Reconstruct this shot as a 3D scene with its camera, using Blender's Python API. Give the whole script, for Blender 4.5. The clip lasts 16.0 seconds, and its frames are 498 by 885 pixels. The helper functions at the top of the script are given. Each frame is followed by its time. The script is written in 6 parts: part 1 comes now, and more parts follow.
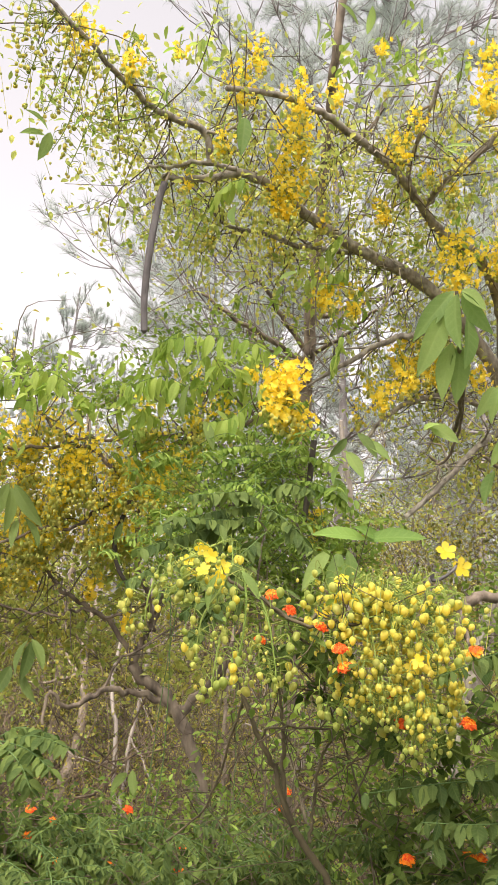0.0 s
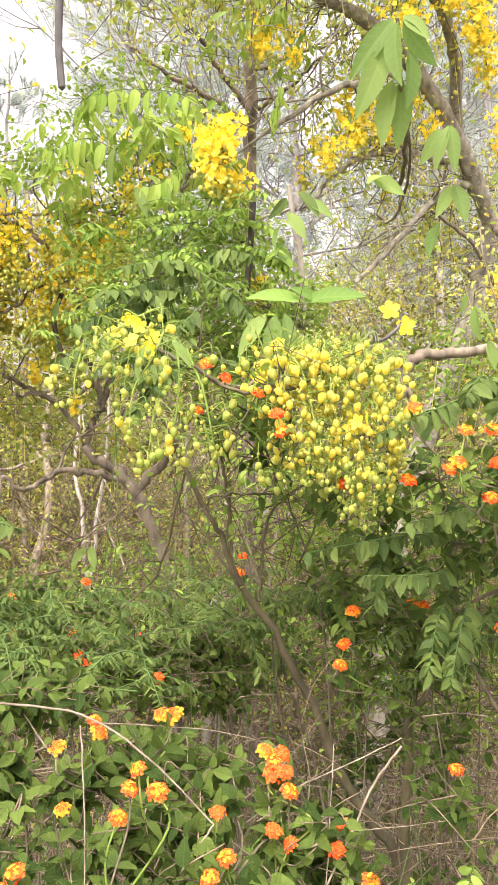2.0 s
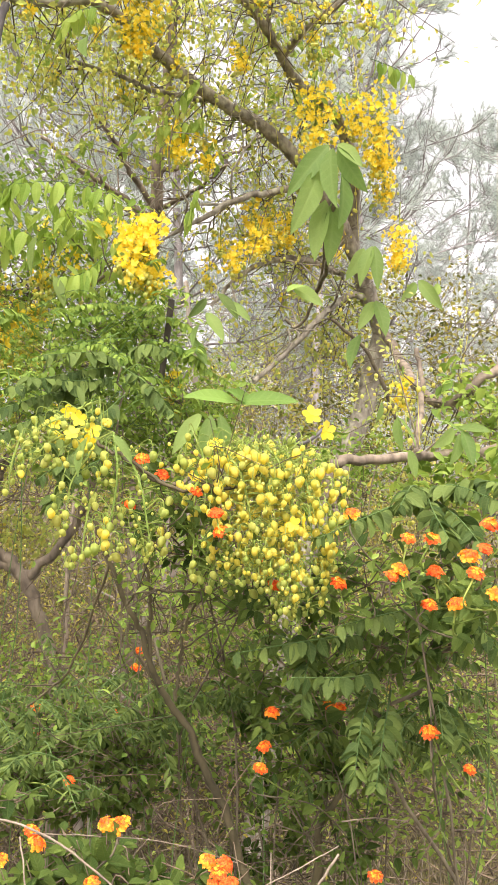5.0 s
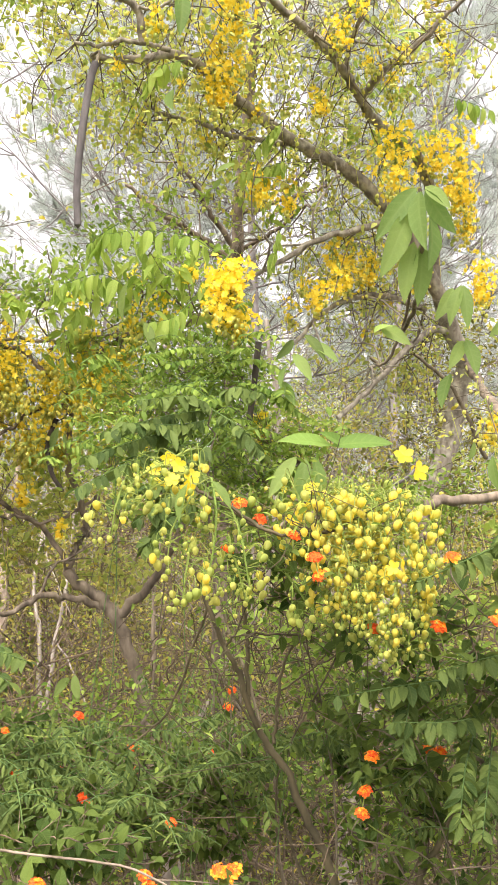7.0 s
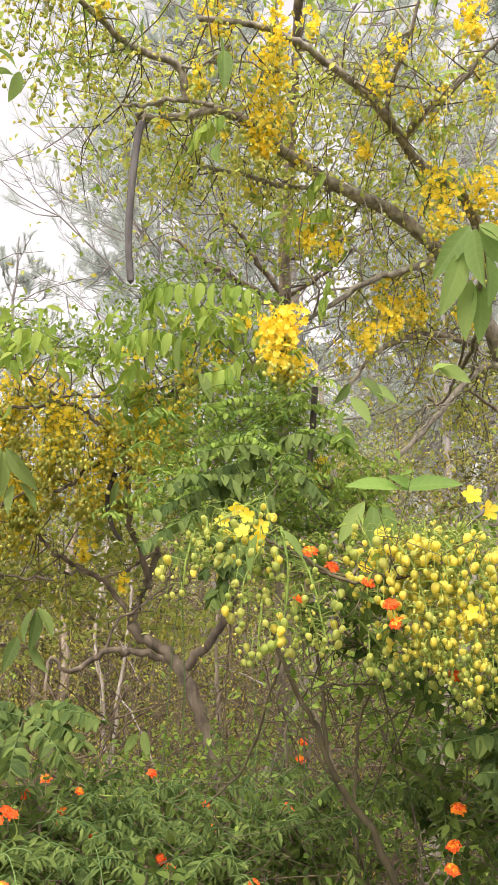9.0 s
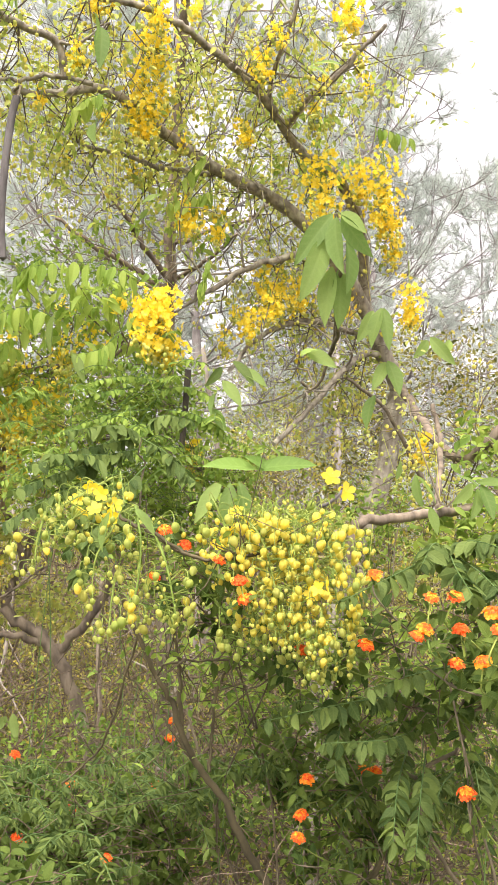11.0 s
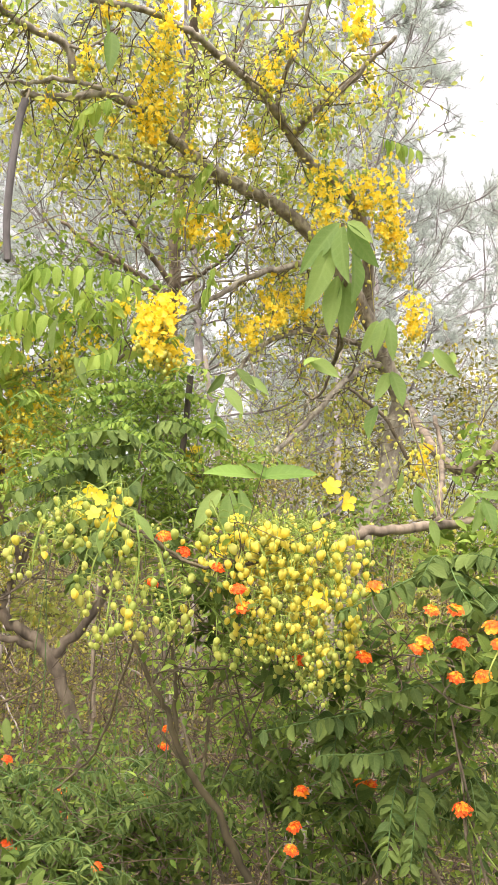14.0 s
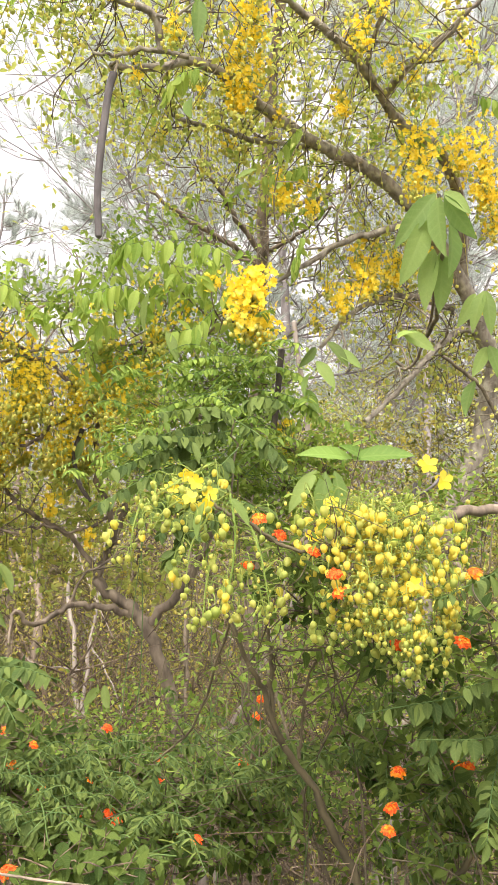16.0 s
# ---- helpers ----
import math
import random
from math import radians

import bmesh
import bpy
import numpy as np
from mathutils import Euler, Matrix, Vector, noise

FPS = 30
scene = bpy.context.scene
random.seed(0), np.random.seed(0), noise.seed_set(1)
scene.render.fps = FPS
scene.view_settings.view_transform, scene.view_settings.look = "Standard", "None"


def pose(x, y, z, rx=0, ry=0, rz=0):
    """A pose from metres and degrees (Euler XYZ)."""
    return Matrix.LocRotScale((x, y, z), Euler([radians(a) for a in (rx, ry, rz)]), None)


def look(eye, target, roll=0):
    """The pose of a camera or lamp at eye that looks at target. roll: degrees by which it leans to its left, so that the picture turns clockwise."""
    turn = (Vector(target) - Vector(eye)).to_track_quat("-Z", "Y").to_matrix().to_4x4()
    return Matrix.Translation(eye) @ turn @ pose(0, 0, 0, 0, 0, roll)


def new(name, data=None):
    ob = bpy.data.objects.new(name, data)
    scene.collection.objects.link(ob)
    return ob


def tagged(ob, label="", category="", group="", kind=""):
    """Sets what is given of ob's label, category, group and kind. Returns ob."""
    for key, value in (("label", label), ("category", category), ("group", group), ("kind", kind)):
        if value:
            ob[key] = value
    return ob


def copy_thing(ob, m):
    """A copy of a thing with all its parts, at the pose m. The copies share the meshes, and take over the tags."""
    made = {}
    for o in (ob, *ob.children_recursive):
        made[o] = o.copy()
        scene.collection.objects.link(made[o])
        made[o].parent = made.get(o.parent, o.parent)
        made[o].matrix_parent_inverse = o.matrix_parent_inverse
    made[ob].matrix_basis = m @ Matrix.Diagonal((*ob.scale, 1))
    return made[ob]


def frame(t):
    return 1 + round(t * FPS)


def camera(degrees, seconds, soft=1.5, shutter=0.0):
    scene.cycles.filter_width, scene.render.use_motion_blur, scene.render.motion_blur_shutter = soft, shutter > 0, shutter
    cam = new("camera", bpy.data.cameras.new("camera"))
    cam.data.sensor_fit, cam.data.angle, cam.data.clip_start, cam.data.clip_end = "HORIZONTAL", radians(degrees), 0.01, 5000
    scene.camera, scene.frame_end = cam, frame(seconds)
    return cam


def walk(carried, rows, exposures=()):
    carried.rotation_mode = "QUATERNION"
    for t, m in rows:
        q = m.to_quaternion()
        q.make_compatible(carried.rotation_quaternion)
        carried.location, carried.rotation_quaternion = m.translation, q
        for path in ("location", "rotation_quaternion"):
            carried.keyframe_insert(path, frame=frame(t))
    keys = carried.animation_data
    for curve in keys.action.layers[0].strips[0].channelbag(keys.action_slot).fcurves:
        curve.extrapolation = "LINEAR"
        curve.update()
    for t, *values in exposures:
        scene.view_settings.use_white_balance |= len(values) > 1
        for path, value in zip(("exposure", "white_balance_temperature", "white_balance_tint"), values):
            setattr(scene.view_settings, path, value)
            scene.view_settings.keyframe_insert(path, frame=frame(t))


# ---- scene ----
cam = camera(30.00, 16.0, soft=1.25)
PATH = [
    (0, look((0.000, 0.000, 1.550), (0.0001, 1.9565, 1.9656), 2.78)),
    (0.5, look((0.023, 0.012, 1.546), (0.0457, 1.9821, 1.8909), 0.76)),
    (1, look((0.042, 0.051, 1.537), (0.1010, 2.0500, 1.5595), -0.41)),
    (1.5, look((0.041, 0.072, 1.528), (0.0905, 2.0654, 1.3700), -0.64)),
    (2, look((0.043, 0.064, 1.539), (0.1317, 2.0614, 1.4871), -0.51)),
    (2.5, look((0.051, 0.028, 1.549), (0.1030, 2.0102, 1.8099), -1.94)),
    (3, look((0.053, 0.015, 1.553), (0.1232, 1.9806, 1.9153), -2.26)),
    (3.5, look((0.042, 0.019, 1.555), (0.1448, 1.9863, 1.9005), -1.59)),
    (4, look((0.011, 0.044, 1.552), (0.2104, 2.0117, 1.8479), -0.13)),
    (4.5, look((-0.033, 0.054, 1.551), (0.3218, 2.0101, 1.7668), 1.36)),
    (4.7, look((-0.047, 0.062, 1.552), (0.3332, 2.0183, 1.7157), 1.94)),
    (6.8, look((-0.080, 0.045, 1.552), (0.2955, 2.0065, 1.6522), 1.13)),
    (7, look((-0.089, 0.049, 1.567), (0.1325, 2.0258, 1.7710), 1.42)),
    (7.5, look((-0.107, 0.060, 1.574), (0.0219, 2.0402, 1.8228), 0.25)),
    (8, look((-0.126, 0.056, 1.571), (-0.0717, 2.0382, 1.8323), 0.49)),
    (8.2, look((-0.132, 0.063, 1.575), (-0.1351, 2.0423, 1.8606), 0.20)),
    (8.5, look((-0.125, 0.073, 1.581), (-0.0891, 2.0524, 1.8640), -0.24)),
    (9, look((-0.113, 0.061, 1.573), (0.0044, 2.0347, 1.8718), -0.75)),
    (9.5, look((-0.083, 0.048, 1.562), (0.1754, 2.0103, 1.8464), -1.25)),
    (10, look((-0.057, 0.042, 1.561), (0.2835, 1.9936, 1.8379), -0.88)),
    (10.2, look((-0.055, 0.036, 1.561), (0.2691, 1.9886, 1.8500), -0.95)),
    (12.3, look((-0.051, 0.051, 1.559), (0.3153, 2.0042, 1.7838), -0.41)),
    (12.5, look((-0.051, 0.050, 1.559), (0.3307, 1.9994, 1.7905), -0.26)),
    (13, look((-0.049, 0.048, 1.559), (0.3149, 2.0001, 1.7942), -0.46)),
    (13.5, look((-0.052, 0.048, 1.560), (0.2916, 1.9993, 1.8334), 0.30)),
    (14, look((-0.054, 0.049, 1.560), (0.2730, 2.0008, 1.8462), 0.41)),
    (14.5, look((-0.048, 0.051, 1.558), (0.2327, 2.0200, 1.7636), 0.33)),
    (15, look((-0.043, 0.065, 1.558), (0.2098, 2.0478, 1.5041), 0.84)),
    (15.5, look((-0.050, 0.060, 1.571), (0.1352, 2.0496, 1.6555), 0.08)),
    (16, look((-0.065, 0.055, 1.594), (0.0800, 2.0398, 1.7888), 0.65)),
]
walk(cam, PATH, tuple((t, e, 6850, 18) for t, e in ((0.0, 0.86), (0.5, 0.78), (1.0, 1.14), (1.5, 1.3), (2.0, 1.56), (2.5, 1.38), (4.0, 1.25), (7.0, 1.27), (8.0, 1.19), (8.4, 0.86), (8.7, 0.86), (9.0, 0.93), (9.5, 1.2), (12.5, 1.27), (13.0, 1.2), (14.5, 1.24), (15.0, 1.32), (15.5, 1.42), (16.0, 1.24))))

# ---- light: bright overcast ----
world = bpy.data.worlds.new("overcast_sky")
scene.world = world
world.use_nodes = True
nt = world.node_tree
sky = nt.nodes.new("ShaderNodeTexSky")
sky.sky_type, sky.sun_disc = "NISHITA", False
sky.sun_elevation, sky.sun_rotation = radians(58), radians(200)
sky.air_density, sky.dust_density = 1.0, 5.0
grey = nt.nodes.new("ShaderNodeHueSaturation")
grey.inputs["Saturation"].default_value = 0.12
nt.links.new(sky.outputs[0], grey.inputs["Color"])
nt.links.new(grey.outputs[0], nt.nodes["Background"].inputs["Color"])
nt.nodes["Background"].inputs["Strength"].default_value = 0.2
sun = new("sun", bpy.data.lights.new("sun", "SUN"))
sun.data.energy, sun.data.angle, sun.data.color = 1.5, radians(40), (1.0, 0.95, 0.86)
sun.rotation_euler = (radians(32), 0, radians(-20))

# ---- materials ----


def nodes_of(name):
    m = bpy.data.materials.new(name)
    m.use_nodes = True
    return m, m.node_tree, m.node_tree.nodes["Principled BSDF"]


def leaf_material(name, dark, light, through_light=0.35, rough=0.45, yellowing=0.0, relief=0.6, veins=0.0):
    """Foliage: colour differs from leaf to leaf and a little within a leaf, and light shines through."""
    m, t, b = nodes_of(name)
    link = t.links.new
    geo, info = t.nodes.new("ShaderNodeNewGeometry"), t.nodes.new("ShaderNodeObjectInfo")
    add = t.nodes.new("ShaderNodeMath"); add.operation = "ADD"
    link(geo.outputs["Random Per Island"], add.inputs[0]); link(info.outputs["Random"], add.inputs[1])
    fr = t.nodes.new("ShaderNodeMath"); fr.operation = "FRACT"
    link(add.outputs[0], fr.inputs[0])
    co = t.nodes.new("ShaderNodeTexCoord")
    n = t.nodes.new("ShaderNodeTexNoise"); n.inputs["Scale"].default_value = 60
    link(co.outputs["Object"], n.inputs["Vector"])
    mixf = t.nodes.new("ShaderNodeMath"); mixf.operation = "MULTIPLY_ADD"
    mixf.inputs[1].default_value, mixf.inputs[2].default_value = 0.5, -0.25
    link(n.outputs["Fac"], mixf.inputs[0])
    sm = t.nodes.new("ShaderNodeMath"); sm.operation = "ADD"; sm.use_clamp = True
    link(fr.outputs[0], sm.inputs[0]); link(mixf.outputs[0], sm.inputs[1])
    ramp = t.nodes.new("ShaderNodeValToRGB")
    ramp.color_ramp.elements[0].color, ramp.color_ramp.elements[1].color = (*dark, 1), (*light, 1)
    if yellowing:
        e = ramp.color_ramp.elements.new(1 - yellowing); e.color = (*light, 1)
        ramp.color_ramp.elements[2].color = (0.42, 0.36, 0.06, 1)
    link(sm.outputs[0], ramp.inputs[0])
    link(ramp.outputs[0], b.inputs["Base Color"])
    b.inputs["Roughness"].default_value = rough
    b.inputs["Specular IOR Level"].default_value = 0.1
    if veins:
        # a pale midrib with slanting side veins, and the puckered surface between them
        sep = t.nodes.new("ShaderNodeSeparateXYZ"); link(co.outputs["UV"], sep.inputs[0])

        def calc(op, a, c, clamp=False):
            m_ = t.nodes.new("ShaderNodeMath"); m_.operation = op; m_.use_clamp = clamp
            for k, q in enumerate((a, c)):
                if isinstance(q, (int, float)):
                    m_.inputs[k].default_value = q
                elif q is not None:
                    link(q, m_.inputs[k])
            return m_.outputs[0]
        ax = calc("ABSOLUTE", sep.outputs[0], None)
        ph = calc("SUBTRACT", calc("MULTIPLY", sep.outputs[1], veins), calc("MULTIPLY", ax, veins * 0.9))
        wave = calc("SINE", calc("MULTIPLY", ph, 6.283), None)
        side = calc("POWER", calc("ADD", calc("MULTIPLY", wave, 0.5), 0.5, True), 6.0)
        rib = calc("SUBTRACT", 1.0, calc("MULTIPLY", ax, 28.0), True)
        vein = calc("MAXIMUM", rib, calc("MULTIPLY", side, 0.55), True)
        pale = t.nodes.new("ShaderNodeMix"); pale.data_type = "RGBA"
        pale.inputs["B"].default_value = (light[0] * 1.5, light[1] * 1.35, light[2] * 1.6, 1)
        link(calc("MULTIPLY", vein, 0.3), pale.inputs["Factor"]); link(ramp.outputs[0], pale.inputs["A"])
        link(pale.outputs["Result"], b.inputs["Base Color"])
        bp = t.nodes.new("ShaderNodeBump"); bp.inputs["Strength"].default_value, bp.inputs["Distance"].default_value = relief, 0.002
        bp.invert = True
        link(vein, bp.inputs["Height"]); link(bp.outputs[0], b.inputs["Normal"])
    tr = t.nodes.new("ShaderNodeBsdfTranslucent")
    hs = t.nodes.new("ShaderNodeHueSaturation")
    hs.inputs["Hue"].default_value, hs.inputs["Saturation"].default_value, hs.inputs["Value"].default_value = 0.495, 1.05, 1.4
    link(ramp.outputs[0], hs.inputs["Color"]); link(hs.outputs[0], tr.inputs["Color"])
    mx = t.nodes.new("ShaderNodeMixShader"); mx.inputs[0].default_value = through_light
    link(b.outputs[0], mx.inputs[1]); link(tr.outputs[0], mx.inputs[2])
    link(mx.outputs[0], t.nodes["Material Output"].inputs["Surface"])
    return m


def bud_material(name, dark, light):
    """A closed bud: yellow, greener towards its stalk, softly ribbed."""
    m = leaf_material(name, dark, light, 0.45, 0.6)
    t = m.node_tree
    b = t.nodes["Principled BSDF"]
    ramp = b.inputs["Base Color"].links[0].from_socket
    co = t.nodes.new("ShaderNodeTexCoord")
    sep = t.nodes.new("ShaderNodeSeparateXYZ"); t.links.new(co.outputs["Object"], sep.inputs[0])
    up = t.nodes.new("ShaderNodeMapRange")
    up.inputs["From Min"].default_value, up.inputs["From Max"].default_value = 0.3, 0.75
    t.links.new(sep.outputs[2], up.inputs["Value"])
    mx = t.nodes.new("ShaderNodeMix"); mx.data_type = "RGBA"
    mx.inputs["B"].default_value = (0.34, 0.40, 0.09, 1)
    t.links.new(up.outputs[0], mx.inputs["Factor"]); t.links.new(ramp, mx.inputs["A"])
    t.links.new(mx.outputs["Result"], b.inputs["Base Color"])
    n = t.nodes.new("ShaderNodeTexNoise"); n.inputs["Scale"].default_value = 5
    t.links.new(co.outputs["Object"], n.inputs["Vector"])
    bp = t.nodes.new("ShaderNodeBump"); bp.inputs["Strength"].default_value, bp.inputs["Distance"].default_value = 0.25, 0.002
    t.links.new(n.outputs["Fac"], bp.inputs["Height"]); t.links.new(bp.outputs[0], b.inputs["Normal"])
    return m


def bark_material(name, dark, light, scale=30.0, lichen=None):
    m, t, b = nodes_of(name)
    link = t.links.new
    co = t.nodes.new("ShaderNodeTexCoord")
    mp = t.nodes.new("ShaderNodeMapping"); mp.inputs["Scale"].default_value = (1, 1, 0.35)
    link(co.outputs["Object"], mp.inputs["Vector"])
    n = t.nodes.new("ShaderNodeTexNoise"); n.inputs["Scale"].default_value, n.inputs["Detail"].default_value = scale, 6
    link(mp.outputs[0], n.inputs["Vector"])
    ramp = t.nodes.new("ShaderNodeValToRGB")
    ramp.color_ramp.elements[0].color, ramp.color_ramp.elements[1].color = (*dark, 1), (*light, 1)
    ramp.color_ramp.elements[0].position, ramp.color_ramp.elements[1].position = 0.32, 0.68
    link(n.outputs["Fac"], ramp.inputs[0])
    out = ramp.outputs[0]
    if lichen:
        n2 = t.nodes.new("ShaderNodeTexNoise"); n2.inputs["Scale"].default_value = 45; n2.inputs["Detail"].default_value = 5
        link(co.outputs["Object"], n2.inputs["Vector"])
        r2 = t.nodes.new("ShaderNodeValToRGB")
        r2.color_ramp.elements[0].position, r2.color_ramp.elements[1].position = 0.50, 0.72
        link(n2.outputs["Fac"], r2.inputs[0])
        mc = t.nodes.new("ShaderNodeMix"); mc.data_type = "RGBA"
        mc.inputs["B"].default_value = (*lichen, 1)
        link(r2.outputs[0], mc.inputs["Factor"]); link(out, mc.inputs["A"])
        out = mc.outputs["Result"]
    link(out, b.inputs["Base Color"])
    b.inputs["Roughness"].default_value = 0.9
    bp = t.nodes.new("ShaderNodeBump"); bp.inputs["Strength"].default_value, bp.inputs["Distance"].default_value = 0.6, 0.01
    link(n.outputs["Fac"], bp.inputs["Height"]); link(bp.outputs[0], b.inputs["Normal"])
    return m


M = {
    "bark": bark_material("grey_brown_bark", (0.122, 0.106, 0.082), (0.32, 0.288, 0.226), 55, (0.40, 0.38, 0.29)),
    "twig": bark_material("brown_twig", (0.07, 0.056, 0.036), (0.19, 0.157, 0.10), 60),
    "dry": bark_material("dry_pale_twig", (0.11, 0.085, 0.06), (0.27, 0.22, 0.16), 60),
    "pale_bark": bark_material("pale_weathered_bark", (0.16, 0.135, 0.11), (0.34, 0.30, 0.25), 25),
    # background bark lightened and greyed: the haze is in its colour
    "hazy_pine_bark": bark_material("hazy_pine_bark", (0.16, 0.142, 0.135), (0.32, 0.292, 0.278), 25),
    "dark_pod": bark_material("black_brown_pod", (0.022, 0.018, 0.013), (0.06, 0.048, 0.035), 50),
    "sapling": bark_material("smooth_brown_bark", (0.048, 0.040, 0.019), (0.125, 0.104, 0.053), 35),
    "brown_trunk": bark_material("dark_brown_bark", (0.062, 0.048, 0.034), (0.25, 0.20, 0.145), 40),
    "rib": leaf_material("leaf_midrib", (0.07, 0.13, 0.04), (0.14, 0.22, 0.07), 0.1),
    "scrub": bark_material("brown_scrub_wood", (0.04, 0.029, 0.019), (0.25, 0.185, 0.12), 40),
    "pod": bark_material("dark_pod", (0.06, 0.054, 0.052), (0.135, 0.124, 0.118), 50),
    "stalk": leaf_material("green_stalk", (0.16, 0.24, 0.05), (0.28, 0.34, 0.08), 0.1),
    "cassia": leaf_material("fresh_cassia_leaf", (0.13, 0.215, 0.06), (0.26, 0.36, 0.11), 0.58, 0.5, relief=0.3, veins=7.0),
    "fresh": leaf_material("young_drooping_leaf", (0.17, 0.28, 0.05), (0.38, 0.48, 0.12), 0.55, 0.5, veins=9.0),
    # cassia colour cut to about half: shade put into these leaves
    "olive": leaf_material("shaded_cassia_leaf", (0.065, 0.105, 0.028), (0.15, 0.21, 0.058), 0.45, 0.55, relief=0.3, veins=7.0),
    "young": leaf_material("bright_young_leaf", (0.11, 0.20, 0.045), (0.22, 0.35, 0.08), 0.45, 0.5, relief=0.3, veins=7.0),
    "crown": leaf_material("olive_crown_leaf", (0.23, 0.31, 0.075), (0.50, 0.52, 0.16), 0.5, 0.5, 0.12),
    "pinnate": leaf_material("dark_pinnate_leaf", (0.042, 0.078, 0.022), (0.155, 0.215, 0.056), 0.38, 0.55, relief=0.3, veins=6.0),
    "fine": leaf_material("fresh_fine_leaf", (0.115, 0.20, 0.036), (0.295, 0.39, 0.085), 0.45, 0.5),
    "mound": leaf_material("fern_green_leaf", (0.092, 0.165, 0.03), (0.25, 0.345, 0.07), 0.42, 0.5),
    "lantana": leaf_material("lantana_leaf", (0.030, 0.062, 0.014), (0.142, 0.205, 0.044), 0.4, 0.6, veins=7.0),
    "thicket": leaf_material("thicket_leaf", (0.065, 0.08, 0.02), (0.32, 0.295, 0.08), 0.4, 0.6, 0.2),
    # needles paled to bluish grey, standing in for haze
    "needle": leaf_material("hazy_needle", (0.30, 0.35, 0.315), (0.50, 0.55, 0.50), 0.45, 0.6),
    "petal": leaf_material("golden_petal", (0.76, 0.59, 0.05), (0.87, 0.73, 0.125), 0.5, 0.6),
    "bud": bud_material("yellow_green_bud", (0.53, 0.50, 0.09), (0.80, 0.70, 0.15)),
    "bead": leaf_material("small_green_bud", (0.36, 0.42, 0.11), (0.68, 0.62, 0.17), 0.4, 0.55),
    "green_bud": bud_material("green_bud", (0.32, 0.39, 0.10), (0.55, 0.55, 0.16)),
    "orange": leaf_material("orange_floret", (0.72, 0.08, 0.025), (0.90, 0.22, 0.04), 0.3, 0.5),
    "amber": leaf_material("amber_floret", (0.86, 0.23, 0.02), (0.94, 0.44, 0.05), 0.3, 0.5),
    "straw": leaf_material("dry_straw", (0.09, 0.085, 0.04), (0.26, 0.23, 0.11), 0.15, 0.7),
}


def ground_material():
    m, t, b = nodes_of("leaf_litter")
    link = t.links.new
    co = t.nodes.new("ShaderNodeTexCoord")
    a, f = t.nodes.new("ShaderNodeTexNoise"), t.nodes.new("ShaderNodeTexNoise")
    a.inputs["Scale"].default_value, f.inputs["Scale"].default_value, f.inputs["Detail"].default_value = 0.7, 25, 8
    for n in (a, f):
        link(co.outputs["Object"], n.inputs["Vector"])
    r1, r2 = t.nodes.new("ShaderNodeValToRGB"), t.nodes.new("ShaderNodeValToRGB")
    r1.color_ramp.elements[0].color, r1.color_ramp.elements[1].color = (0.035, 0.026, 0.017, 1), (0.14, 0.10, 0.065, 1)
    r2.color_ramp.elements[0].color, r2.color_ramp.elements[1].color = (0.035, 0.045, 0.015, 1), (0.11, 0.105, 0.04, 1)
    link(f.outputs["Fac"], r1.inputs[0]); link(f.outputs["Fac"], r2.inputs[0])
    mc = t.nodes.new("ShaderNodeMix"); mc.data_type = "RGBA"
    link(a.outputs["Fac"], mc.inputs["Factor"]); link(r1.outputs[0], mc.inputs["A"]); link(r2.outputs[0], mc.inputs["B"])
    link(mc.outputs["Result"], b.inputs["Base Color"])
    b.inputs["Roughness"].default_value = 1.0
    bp = t.nodes.new("ShaderNodeBump"); bp.inputs["Strength"].default_value = 0.8
    link(f.outputs["Fac"], bp.inputs["Height"]); link(bp.outputs[0], b.inputs["Normal"])
    return m


M["ground"] = ground_material()

# ---- geometry helpers ----
rng = np.random.default_rng(7)


class Soup:
    """Collects pieces of geometry for one mesh."""

    def __init__(self):
        self.v, self.f, self.uv, self.n = [], [], [], 0

    def add(self, v, f, uv=None):
        self.v.append(np.asarray(v, float)); self.f.append((np.asarray(f, int), self.n)); self.n += len(v)
        self.uv.append(np.full((len(v), 2), 0.3) if uv is None else uv)

    def place(self, template, rot, pos, size):
        """Copies of a template (verts, quads), turned by rot (n,3,3), scaled and moved."""
        tv, tf = template
        if len(pos) == 0:
            return
        v = np.einsum("nij,kj->nki", rot, tv) * np.asarray(size, float).reshape(-1, 1, 1) + np.asarray(pos)[:, None, :]
        k = len(tv)
        f = (tf[None] + (np.arange(len(pos)) * k)[:, None, None]).reshape(-1, tf.shape[1])
        self.add(v.reshape(-1, 3), f, np.tile(tv[:, :2], (len(pos), 1)))

    def mesh(self, name, *mats, smooth=True):
        me = bpy.data.meshes.new(name)
        v = np.concatenate(self.v).astype(np.float32)
        loops, sizes = [], []
        for f, off in self.f:
            loops.append((f + off).ravel()); sizes.append(np.full(len(f), f.shape[1]))
        loops, sizes = np.concatenate(loops).astype(np.int32), np.concatenate(sizes).astype(np.int32)
        me.vertices.add(len(v)); me.vertices.foreach_set("co", v.ravel())
        me.loops.add(len(loops)); me.loops.foreach_set("vertex_index", loops)
        me.polygons.add(len(sizes))
        me.polygons.foreach_set("loop_start", np.concatenate([[0], np.cumsum(sizes)[:-1]]).astype(np.int32))
        me.polygons.foreach_set("use_smooth", np.full(len(sizes), smooth))
        uv = np.concatenate(self.uv).astype(np.float32)[loops]
        me.uv_layers.new(name="along_leaf").data.foreach_set("uv", uv.ravel())
        me.update(calc_edges=True)
        for m in mats:
            me.materials.append(m)
        return me


